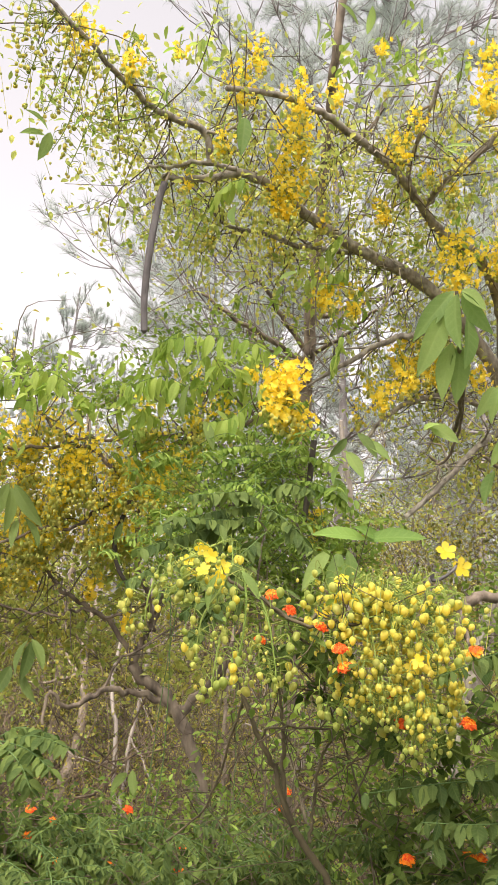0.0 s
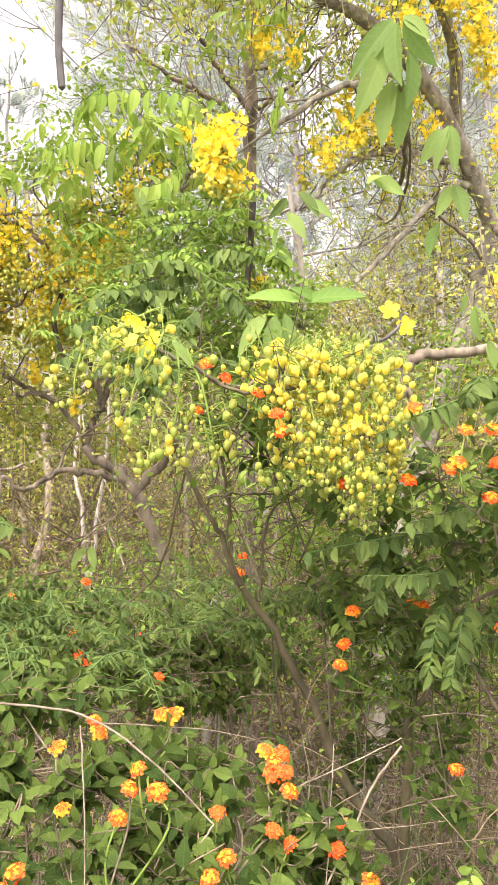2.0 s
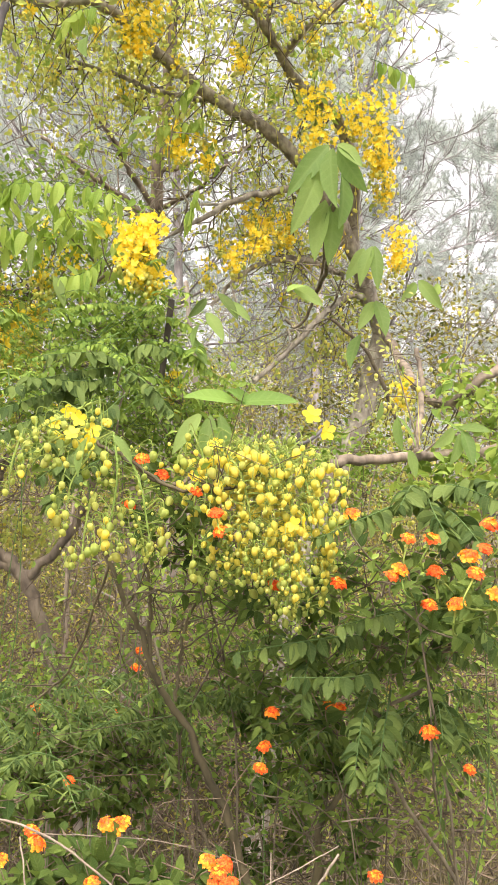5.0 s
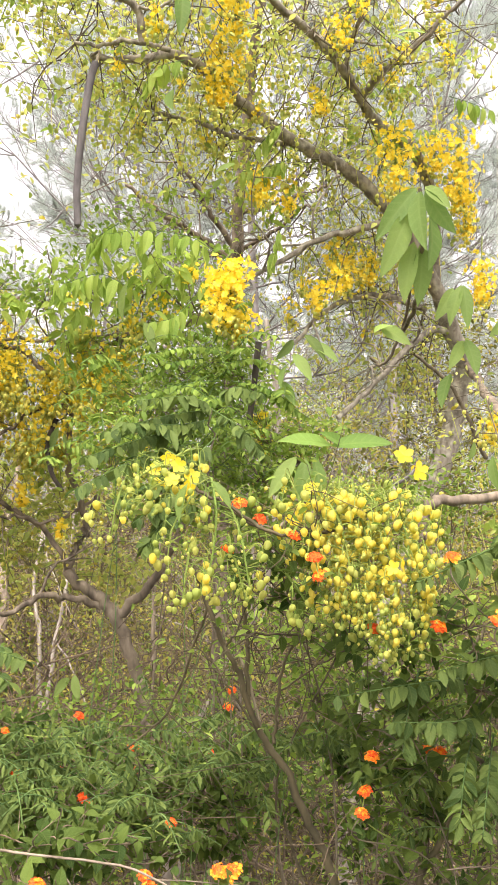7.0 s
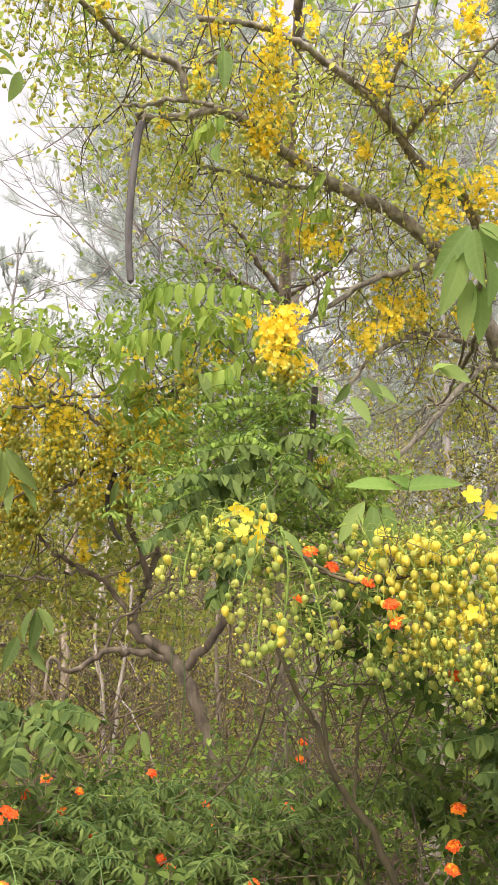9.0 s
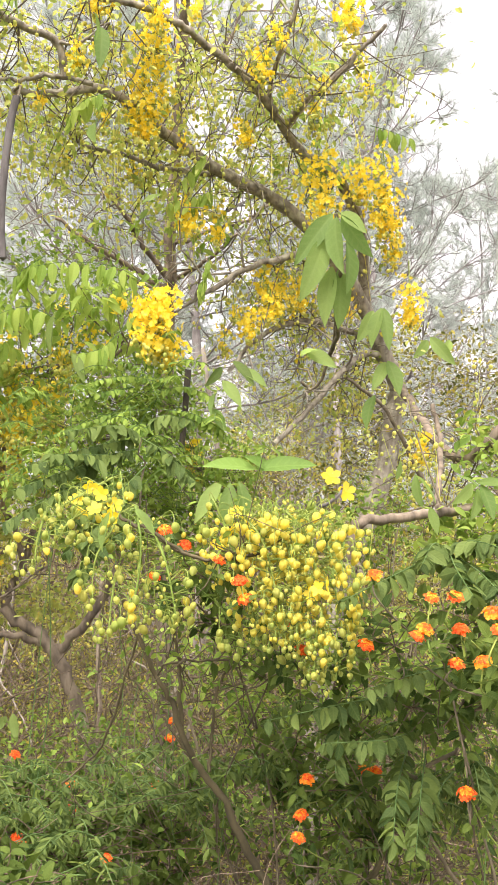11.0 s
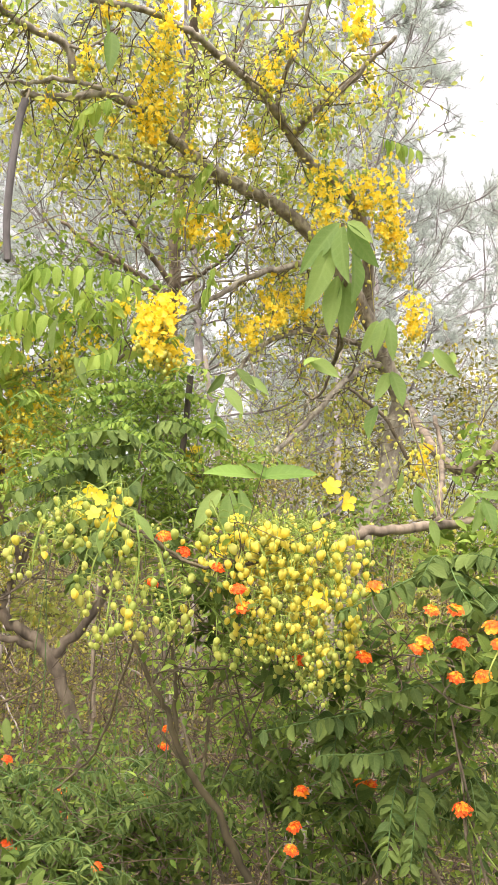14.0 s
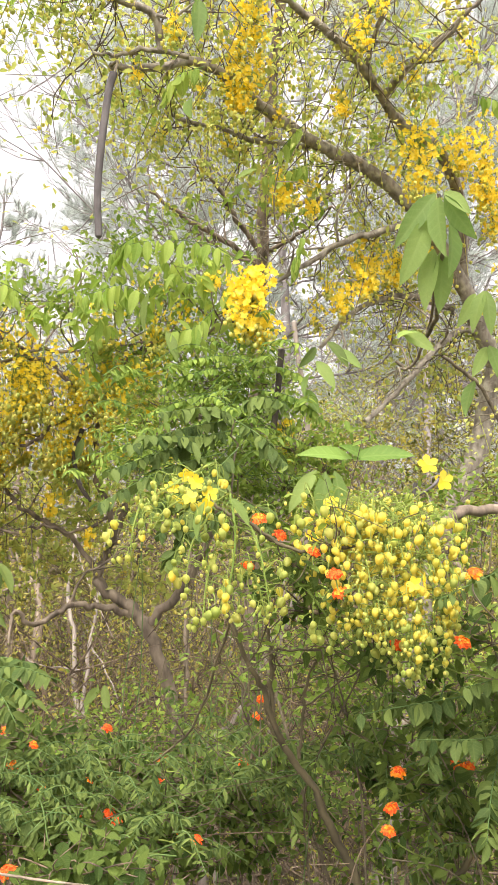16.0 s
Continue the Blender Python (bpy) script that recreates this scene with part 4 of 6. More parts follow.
for pts, n in (
    ([(-0.029, 1.296, 1.653), (-0.058, 1.267, 1.640), (-0.085, 1.248, 1.621), (-0.099, 1.248, 1.599)], 14),
    ([(-0.014, 1.296, 1.653), (-0.029, 1.268, 1.615), (-0.050, 1.250, 1.578), (-0.056, 1.250, 1.536)], 12),
    ([(0.001, 1.296, 1.646), (0.007, 1.268, 1.593), (0.001, 1.259, 1.535), (-0.016, 1.257, 1.486)], 18),
    ([(0.016, 1.296, 1.631), (0.037, 1.267, 1.578), (0.047, 1.255, 1.528), (0.052, 1.254, 1.499)], 16),
    ([(-0.029, 1.313, 1.685), (-0.058, 1.295, 1.668), (-0.094, 1.276, 1.644), (-0.114, 1.267, 1.621)], 14),
):
    bud_strand(big, pts, int(n * 1.25), 0.0080, 0.95)
for pts, n in (
    ([(-0.115, 1.272, 1.637), (-0.125, 1.263, 1.598), (-0.128, 1.264, 1.561)], 12),
    ([(-0.026, 1.280, 1.551), (-0.031, 1.269, 1.514), (-0.035, 1.267, 1.471)], 16),
    ([(0.036, 1.300, 1.539), (0.045, 1.299, 1.509), (0.052, 1.297, 1.480)], 14),
    ([(0.106, 1.296, 1.520), (0.137, 1.291, 1.477), (0.153, 1.287, 1.442)], 14),
    ([(0.211, 1.281, 1.481), (0.230, 1.255, 1.441), (0.248, 1.237, 1.403)], 12),
):
    bud_strand(big, pts, n, 0.009, 0.9)
# dark bud strands against the sky
for pts in ([(-0.470, 1.812, 2.886), (-0.492, 1.819, 2.833), (-0.511, 1.823, 2.765), (-0.531, 1.845, 2.723)], [(-0.435, 1.831, 2.873), (-0.451, 1.845, 2.811), (-0.465, 1.856, 2.734), (-0.497, 1.888, 2.669)], [(-0.387, 1.870, 2.832), (-0.410, 1.883, 2.769), (-0.442, 1.903, 2.666), (-0.480, 1.927, 2.608)],
            [(-0.357, 1.893, 2.807), (-0.386, 1.918, 2.721), (-0.418, 1.930, 2.628), (-0.443, 1.950, 2.581)], [(-0.516, 1.785, 2.905), (-0.526, 1.794, 2.855), (-0.533, 1.794, 2.799)], [(-0.306, 1.926, 2.861), (-0.323, 1.941, 2.797), (-0.351, 1.939, 2.736), (-0.364, 1.969, 2.681)],
            [(-0.277, 1.985, 2.776), (-0.293, 1.994, 2.759), (-0.314, 2.001, 2.702), (-0.318, 2.005, 2.632)]):
    bud_strand(big, pts, 34, 0.0095, 0.6, 0.045, False)

for x in [(0.128, 1.286, 1.612), (0.145, 1.273, 1.623), (0.116, 1.278, 1.597), (0.137, 1.283, 1.635), (0.108, 1.279, 1.590), (0.151, 1.262, 1.608), (0.228, 1.206, 1.533), (0.222, 1.218, 1.526), (0.238, 1.204, 1.538), (-0.045, 1.276, 1.660), (-0.026, 1.267, 1.645), (-0.066, 1.267, 1.638), (-0.057, 1.285, 1.670), (-0.077, 1.286, 1.652), (-0.032, 1.258, 1.629), (-0.052, 1.247, 1.638)]:
    open_flower(big, x, 0.023)
for x in [(0.334, 1.534, 1.708), (0.355, 1.520, 1.682)]:
    open_flower(big, x, 0.036, (0.1, -1, 0.25), 0.18)

# large fresh leaves
for ends in (
    [(-0.001, 1.246, 1.639), (0.023, 1.226, 1.610)], [(-0.033, 1.247, 1.635), (-0.051, 1.229, 1.592)],
    [(0.322, 1.433, 2.124), (0.259, 1.402, 2.044)], [(0.308, 1.430, 2.084), (0.269, 1.388, 1.982)], [(0.325, 1.424, 2.116), (0.301, 1.367, 2.023)], [(0.344, 1.433, 2.081), (0.347, 1.385, 1.994)], [(0.336, 1.430, 2.121), (0.365, 1.405, 2.049)], [(0.338, 1.437, 2.129), (0.359, 1.391, 2.091)],
    [(0.322, 1.443, 2.039), (0.295, 1.413, 1.950)], [(0.334, 1.441, 2.037), (0.330, 1.416, 1.944)],
    [(0.425, 1.514, 1.994), (0.393, 1.487, 1.933)], [(0.428, 1.513, 1.994), (0.425, 1.478, 1.927)], [(0.412, 1.519, 1.990), (0.382, 1.489, 1.937)], [(0.439, 1.533, 1.907), (0.446, 1.488, 1.854)], [(0.435, 1.534, 1.905), (0.406, 1.500, 1.860)],
    [(0.419, 1.551, 1.851), (0.386, 1.517, 1.801)], [(0.426, 1.380, 1.697), (0.421, 1.365, 1.650)], [(0.424, 1.381, 1.697), (0.454, 1.351, 1.661)], [(0.445, 1.377, 1.647), (0.449, 1.357, 1.611)], [(0.496, 1.333, 1.678), (0.462, 1.295, 1.650)],
    [(0.503, 1.330, 1.680), (0.532, 1.295, 1.679)], [(0.507, 1.328, 1.676), (0.508, 1.287, 1.634)], [(0.503, 1.330, 1.671), (0.487, 1.297, 1.630)], [(0.481, 1.360, 1.693), (0.507, 1.328, 1.682)], [(0.237, 1.883, 1.965), (0.280, 1.831, 1.933)],
    [(0.204, 1.893, 1.942), (0.232, 1.847, 1.894)], [(0.183, 1.907, 1.886), (0.200, 1.860, 1.844)], [(0.349, 1.755, 1.975), (0.385, 1.701, 1.942)], [(0.339, 1.760, 1.964), (0.358, 1.699, 1.978)], [(0.193, 1.899, 1.920), (0.166, 1.859, 1.877)],
    [(0.608, 1.773, 2.013), (0.629, 1.724, 1.956)], [(0.604, 1.776, 2.007), (0.573, 1.742, 1.970)], [(-0.053, 2.015, 2.548), (-0.076, 1.936, 2.481)], [(-0.045, 1.922, 2.715), (-0.044, 1.864, 2.617)], [(0.403, 1.905, 2.651), (0.452, 1.899, 2.640)], [(0.185, 2.044, 2.680), (0.206, 2.053, 2.659)],
    [(0.631, 1.773, 1.979), (0.636, 1.710, 1.998)], [(0.455, 1.561, 1.707), (0.466, 1.554, 1.736)], [(0.055, 2.177, 2.429), (0.093, 2.164, 2.454)], [(0.068, 2.180, 2.417), (0.049, 2.191, 2.392)],
    [(-0.481, 1.865, 2.614), (-0.510, 1.807, 2.598)], [(-0.475, 1.860, 2.625), (-0.491, 1.790, 2.636)], [(-0.469, 1.864, 2.621), (-0.476, 1.841, 2.553)], [(-0.060, 1.781, 2.661), (-0.046, 1.805, 2.622)], [(0.090, 1.595, 2.753), (0.105, 1.624, 2.713)], [(0.133, 1.583, 2.765), (0.179, 1.597, 2.741)], [(0.399, 1.475, 2.680), (0.396, 1.503, 2.643)], [(0.442, 1.774, 2.584), (0.384, 1.779, 2.597)], [(0.259, 1.684, 2.777), (0.281, 1.709, 2.737)], [(0.198, 1.580, 2.760), (0.197, 1.610, 2.720)], [(-0.213, 1.840, 2.737), (-0.225, 1.864, 2.696)],
):
    big_leaf(big, ends, 0.88)
for ends, face in (([(0.180, 1.370, 1.703), (0.108, 1.340, 1.716)], (0.1, -0.75, 0.7)), ([(0.180, 1.372, 1.703), (0.252, 1.330, 1.716)], (-0.2, -0.8, 0.6)), ([(0.205, 1.376, 1.702), (0.168, 1.350, 1.722)], (0.2, -0.9, 0.4)),
                   ([(0.151, 1.352, 1.684), (0.163, 1.325, 1.622)], (0.35, -1, 0.1)), ([(0.138, 1.350, 1.682), (0.128, 1.322, 1.606)], (-0.1, -1, 0.15)), ([(0.126, 1.356, 1.684), (0.086, 1.330, 1.634)], (-0.3, -1, 0.2))):
    big_leaf(big, ends, 0.98, "young_leaf" if face[2] > 0.3 else "cassia_leaf", face)
# leaves of the crooked tree, shade painted in as a darker green
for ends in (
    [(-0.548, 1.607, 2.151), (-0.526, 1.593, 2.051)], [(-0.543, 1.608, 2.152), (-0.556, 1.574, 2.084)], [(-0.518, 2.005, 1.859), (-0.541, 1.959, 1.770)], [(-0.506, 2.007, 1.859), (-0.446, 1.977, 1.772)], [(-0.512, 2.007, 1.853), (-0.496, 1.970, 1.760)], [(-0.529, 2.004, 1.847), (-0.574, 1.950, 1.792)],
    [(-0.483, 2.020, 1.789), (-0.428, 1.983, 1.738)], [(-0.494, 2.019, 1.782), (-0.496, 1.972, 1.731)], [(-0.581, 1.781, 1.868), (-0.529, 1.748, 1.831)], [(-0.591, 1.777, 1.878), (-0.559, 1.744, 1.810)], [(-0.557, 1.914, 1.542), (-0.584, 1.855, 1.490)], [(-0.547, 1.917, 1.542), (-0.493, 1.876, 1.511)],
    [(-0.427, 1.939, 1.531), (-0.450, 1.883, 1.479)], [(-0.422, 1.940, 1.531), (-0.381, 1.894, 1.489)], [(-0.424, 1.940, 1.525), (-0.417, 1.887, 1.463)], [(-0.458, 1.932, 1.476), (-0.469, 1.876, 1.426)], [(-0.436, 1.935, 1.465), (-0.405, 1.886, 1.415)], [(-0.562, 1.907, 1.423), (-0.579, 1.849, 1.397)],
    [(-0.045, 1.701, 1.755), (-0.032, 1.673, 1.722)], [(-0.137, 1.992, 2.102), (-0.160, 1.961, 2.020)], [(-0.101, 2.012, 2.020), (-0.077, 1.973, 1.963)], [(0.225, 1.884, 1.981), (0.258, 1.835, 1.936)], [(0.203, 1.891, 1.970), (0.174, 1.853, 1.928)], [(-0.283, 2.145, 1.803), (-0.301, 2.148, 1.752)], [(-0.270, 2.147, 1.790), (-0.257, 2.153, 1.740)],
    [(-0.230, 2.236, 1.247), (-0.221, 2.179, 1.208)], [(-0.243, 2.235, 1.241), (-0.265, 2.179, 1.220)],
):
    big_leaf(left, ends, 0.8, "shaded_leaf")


def drooping_frond(parent, pts, pairs, leaflet, mat="cassia", hang=1.4, template=LEAF):
    lv, st = Soup(), Soup()
    frond(lv, st, pts, pairs, leaflet, template, hang)
    ob = part("leaf_frond", lv, M[mat], parent)
    part("midrib", st, M["rib"], ob)


for pts in ([(0.046, 2.012, 2.184), (-0.015, 2.007, 2.213), (-0.113, 2.009, 2.220), (-0.187, 2.012, 2.208)], [(-0.137, 1.995, 2.090), (-0.197, 1.988, 2.113), (-0.270, 1.991, 2.089)], [(-0.401, 2.078, 2.099), (-0.474, 2.058, 2.132), (-0.547, 2.051, 2.110), (-0.607, 2.043, 2.089)], [(-0.583, 1.937, 2.109), (-0.628, 1.929, 2.095), (-0.672, 1.927, 2.058)], [(0.011, 2.042, 2.090), (-0.040, 2.008, 2.032), (-0.088, 2.012, 2.020)],
            [(-0.163, 2.052, 2.247), (-0.200, 2.059, 2.223), (-0.226, 2.066, 2.199)]):
    drooping_frond(left, pts, 10, 0.05, "fresh", 2.2)
for pts in ([(0.230, 2.294, 2.624), (0.189, 2.317, 2.586), (0.149, 2.343, 2.533)], [(0.249, 2.331, 2.536), (0.207, 2.342, 2.522), (0.135, 2.356, 2.507)], [(0.231, 2.300, 2.344), (0.219, 2.315, 2.304), (0.207, 2.330, 2.264)], [(-0.030, 2.076, 2.648), (-0.080, 2.083, 2.633), (-0.117, 2.101, 2.598)], [(0.657, 2.270, 2.711), (0.701, 2.263, 2.697), (0.760, 2.254, 2.674)]):
    drooping_frond(big, pts, 7, 0.045, "fresh", 2.0)

# crown: small olive leaflets, shoots and thin bud strings along every limb
def crown_of(parent, limbs, skip, shoots, per, spread, size, mat):
    tw, lv, st = Soup(), Soup(), Soup()
    for k, c in enumerate(limbs):
        if k in skip:
            continue
        l = float(np.linalg.norm(np.diff(c, axis=0), axis=1).sum())
        tips = twigs_along(tw, c, int(shoots * l) + 2, 0.24, 0.0020, 0.03, 0.2, 1.4)
        leaves_round(lv, SMALL, tips + (0, 0.06, 0), per, spread, size)
        for p in tips[::2]:
            q = p + rng.normal(0, 0.05, 3) + (0, 0.04, 0)
            e = q - (rng.normal(0, 0.02), rng.normal(0, 0.02), rng.uniform(0.08, 0.2))
            tube(st, [q, e], 0.0008, 0.0006, 3, 1)
            m = 7
            u = rng.uniform(0, 1, m)[:, None]
            st.place(BEAD, np.repeat(np.eye(3)[None], m, 0), q * (1 - u) + e * u + rng.normal(0, 0.012, (m, 3)), rng.uniform(0.006, 0.011, m))
    part("brushwood", tw, M["twig"], parent, kind="stuff")
    part("crown", lv, M[mat], parent, kind="stuff")
    part("bud_tangle", st, M["bead"], parent, kind="stuff")


crown_of(big, big_limbs, {11, 12, 13, 14, 15, 16, 17, 18, 19}, 35, 14, 0.06, 0.020, "crown")
crown_of(big, big_limbs[12:14], set(), 12, 10, 0.05, 0.013, "crown")
crown_of(left, left_limbs, {0, 1, 2}, 20, 8, 0.05, 0.016, "crown")

# pods
for pts, r in (([(-0.226, 2.000, 2.585), (-0.236, 2.000, 2.540), (-0.249, 2.002, 2.420), (-0.254, 2.004, 2.310), (-0.249, 2.006, 2.222)], 0.0108),):
    s = Soup(); tube(s, pts, r * 0.8, r * 0.72, 12, 8, 0.02); part("seed_pod", s, M["pod"], big, "long dark cylindrical hanging pod")
    s = Soup(); tube(s, [(-0.243, 2.117, 2.660), (-0.222, 2.040, 2.632), (-0.225, 2.000, 2.583)], 0.0035, 0.003, 5, 4); part("pod_stalk", s, M["twig"], big)
for pts, r in (([(-0.307, 2.340, 1.845), (-0.326, 2.345, 1.783), (-0.314, 2.351, 1.714), (-0.286, 2.356, 1.670)], 0.0075), ([(0.139, 1.949, 1.976), (0.134, 1.966, 1.892), (0.126, 1.980, 1.802)], 0.009)):
    s = Soup(); tube(s, pts, r * 0.8, r * 0.7, 8, 6, 0.03); part("seed_pod", s, M["dark_pod"], left, "thin dark curved pod")
s = Soup(); tube(s, [(0.311, 1.521, 1.678), (0.309, 1.523, 1.660), (0.324, 1.519, 1.663), (0.342, 1.513, 1.678), (0.349, 1.521, 1.693)], 0.0035, 0.0025, 6, 5); part("seed_pod", s, M["pod"], big, "young curled brown pod")


# ---- feathery-leaved plants with dark pinnate fronds ----
def feathery(base, label, stems, fronds, pairs=9, leaflet=0.045, mat="pinnate", r=0.0035):
    e = group_of("feathery_shrub", base, label, "shrub", "feathery shrubs")
    for pts in stems:
        branch(e, pts, r, r * 0.5, "twig", "stem", 0.006, 6)
    for pts in fronds:
        drooping_frond(e, pts, int(pairs * 1.5) + 3, leaflet * 0.74, mat, 0.75, OVAL)
    return e


feathery((0.3, 1.75, 0), "shrub with long dark green feathery leaves behind the buds",
         [[(0.3, 1.75, 0), (0.25, 1.74, 0.8)] + [(0.052, 1.801, 1.495), (0.033, 1.803, 1.650), (0.034, 1.789, 1.807)]],
         [[(0.034, 1.789, 1.807), (-0.053, 1.748, 1.786), (-0.165, 1.704, 1.745)], [(0.020, 1.765, 1.773), (-0.074, 1.733, 1.748), (-0.194, 1.677, 1.698)], [(0.008, 1.749, 1.740), (-0.095, 1.707, 1.705), (-0.203, 1.660, 1.643)], [(0.034, 1.789, 1.807), (-0.012, 1.741, 1.822), (-0.106, 1.696, 1.805)],
          [(0.041, 1.765, 1.752), (-0.015, 1.714, 1.696), (-0.096, 1.661, 1.643)], [(0.034, 1.789, 1.807), (0.080, 1.738, 1.770), (0.126, 1.717, 1.717)], [(0.029, 1.751, 1.699), (-0.037, 1.679, 1.644), (-0.106, 1.643, 1.586)], [(0.029, 1.753, 1.658), (0.069, 1.669, 1.635), (0.091, 1.627, 1.586)],
          [(0.014, 1.705, 1.636), (-0.048, 1.660, 1.596), (-0.087, 1.642, 1.539)], [(0.047, 1.815, 1.833), (0.075, 1.779, 1.849), (0.123, 1.744, 1.833)], [(0.026, 1.763, 1.783), (-0.034, 1.729, 1.768), (-0.126, 1.672, 1.761)], [(0.029, 1.748, 1.729), (-0.056, 1.699, 1.665), (-0.145, 1.662, 1.624)]], 14, 0.040)
feathery((0.1, 1.95, 0), "light green feathery shoots topping the leafy mound", [[(0.1, 1.95, 0), (0.08, 1.95, 1.0), (0.05, 1.93, 1.7)]],
         [[(0.060, 1.948, 1.890), (-0.032, 1.924, 1.871), (-0.140, 1.899, 1.825)], [(0.083, 1.941, 1.860), (0.002, 1.909, 1.830), (-0.085, 1.886, 1.785)], [(0.083, 1.947, 1.890), (0.149, 1.913, 1.874), (0.203, 1.882, 1.836)], [(0.025, 1.961, 1.938), (-0.043, 1.936, 1.919), (-0.109, 1.922, 1.880)], [(0.095, 1.948, 1.879), (0.172, 1.914, 1.852), (0.248, 1.880, 1.803)],
          [(0.037, 1.947, 1.900), (-0.053, 1.908, 1.845), (-0.159, 1.886, 1.762)], [(0.072, 1.966, 1.953), (0.013, 1.957, 1.961), (-0.066, 1.941, 1.943)], [(0.072, 1.961, 1.928), (0.128, 1.934, 1.936), (0.182, 1.903, 1.909)]], 15, 0.026, "mound", 0.003)
feathery((0.75, 1.45, 0), "shrub with long arching pinnate leaves beside orange lantana",
         [[(0.75, 1.45, 0), (0.7, 1.42, 0.7)] + [(0.410, 1.344, 1.200), (0.459, 1.311, 1.327), (0.476, 1.285, 1.422), (0.434, 1.256, 1.539), (0.417, 1.241, 1.577)], [(0.410, 1.344, 1.200), (0.391, 1.355, 1.314), (0.372, 1.332, 1.397), (0.392, 1.300, 1.461)]],
         [[(0.417, 1.241, 1.581), (0.331, 1.187, 1.552), (0.246, 1.160, 1.518)], [(0.417, 1.241, 1.577), (0.431, 1.171, 1.551), (0.444, 1.120, 1.514)], [(0.417, 1.241, 1.581), (0.433, 1.191, 1.591), (0.467, 1.132, 1.572)], [(0.417, 1.241, 1.581), (0.379, 1.191, 1.588), (0.351, 1.159, 1.562)],
          [(0.465, 1.279, 1.427), (0.373, 1.228, 1.423), (0.291, 1.211, 1.406)], [(0.417, 1.241, 1.585), (0.397, 1.163, 1.555), (0.400, 1.118, 1.521)], [(0.390, 1.354, 1.307), (0.341, 1.257, 1.276), (0.316, 1.207, 1.220)], [(0.307, 1.351, 1.388), (0.275, 1.291, 1.352), (0.256, 1.253, 1.295)],
          [(0.375, 1.329, 1.381), (0.278, 1.274, 1.380), (0.171, 1.274, 1.362)], [(0.394, 1.315, 1.336), (0.325, 1.253, 1.335), (0.242, 1.254, 1.334)], [(0.443, 1.293, 1.315), (0.445, 1.223, 1.299), (0.452, 1.189, 1.265)], [(0.441, 1.253, 1.539), (0.449, 1.182, 1.483), (0.473, 1.124, 1.452)],
          [(0.406, 1.327, 1.303), (0.367, 1.245, 1.263), (0.341, 1.195, 1.208)], [(0.417, 1.241, 1.581), (0.463, 1.188, 1.598), (0.486, 1.123, 1.589)], [(0.476, 1.285, 1.422), (0.488, 1.223, 1.406), (0.508, 1.185, 1.368)]], 13, 0.033)
feathery((-0.48, 1.55, 0), "young dark green feathery shrub among lantana blossoms",
         [[(-0.46, 1.55, 0), (-0.46, 1.55, 0.6)] + [(-0.355, 1.542, 1.169), (-0.370, 1.563, 1.264), (-0.384, 1.579, 1.372)]],
         [[(-0.384, 1.579, 1.372), (-0.431, 1.501, 1.390), (-0.508, 1.446, 1.357)], [(-0.384, 1.579, 1.372), (-0.408, 1.479, 1.353), (-0.422, 1.430, 1.322)], [(-0.384, 1.578, 1.368), (-0.317, 1.539, 1.386), (-0.248, 1.504, 1.372)], [(-0.384, 1.579, 1.372), (-0.327, 1.492, 1.351), (-0.296, 1.450, 1.318)],
          [(-0.382, 1.578, 1.363), (-0.372, 1.464, 1.347), (-0.371, 1.418, 1.316)], [(-0.384, 1.579, 1.372), (-0.426, 1.520, 1.371), (-0.478, 1.460, 1.332)], [(-0.384, 1.579, 1.372), (-0.322, 1.516, 1.368), (-0.275, 1.477, 1.345)], [(-0.384, 1.579, 1.376), (-0.411, 1.577, 1.394), (-0.471, 1.564, 1.386)], [(-0.384, 1.579, 1.376), (-0.350, 1.587, 1.393), (-0.297, 1.592, 1.383)],
          [(-0.353, 1.498, 1.197), (-0.398, 1.410, 1.213), (-0.449, 1.370, 1.187)], [(-0.353, 1.498, 1.197), (-0.290, 1.424, 1.202), (-0.241, 1.399, 1.172)], [(-0.361, 1.524, 1.223), (-0.414, 1.445, 1.241), (-0.466, 1.399, 1.230)]], 11, 0.038)
feathery((-0.2, 1.6, 0), "small feathery plants among the lantana bank", [[(-0.2, 1.6, 0), (-0.2, 1.58, 0.5), (-0.2, 1.55, 0.85)]],
         [[(-0.146, 1.549, 1.097), (-0.200, 1.503, 1.148), (-0.272, 1.477, 1.182)], [(-0.146, 1.549, 1.097), (-0.187, 1.535, 1.185), (-0.236, 1.517, 1.235)], [(-0.146, 1.549, 1.097), (-0.087, 1.518, 1.151), (-0.024, 1.507, 1.170)], [(-0.146, 1.549, 1.097), (-0.107, 1.545, 1.181), (-0.096, 1.537, 1.237)],
          [(-0.146, 1.549, 1.097), (-0.222, 1.471, 1.122), (-0.281, 1.430, 1.135)], [(-0.146, 1.549, 1.097), (-0.051, 1.492, 1.121), (0.020, 1.468, 1.136)], [(-0.143, 1.617, 1.155), (-0.055, 1.582, 1.190), (0.020, 1.538, 1.208)], [(-0.143, 1.617, 1.155), (-0.217, 1.616, 1.195), (-0.281, 1.604, 1.198)]], 14, 0.022, "pinnate", 0.002)
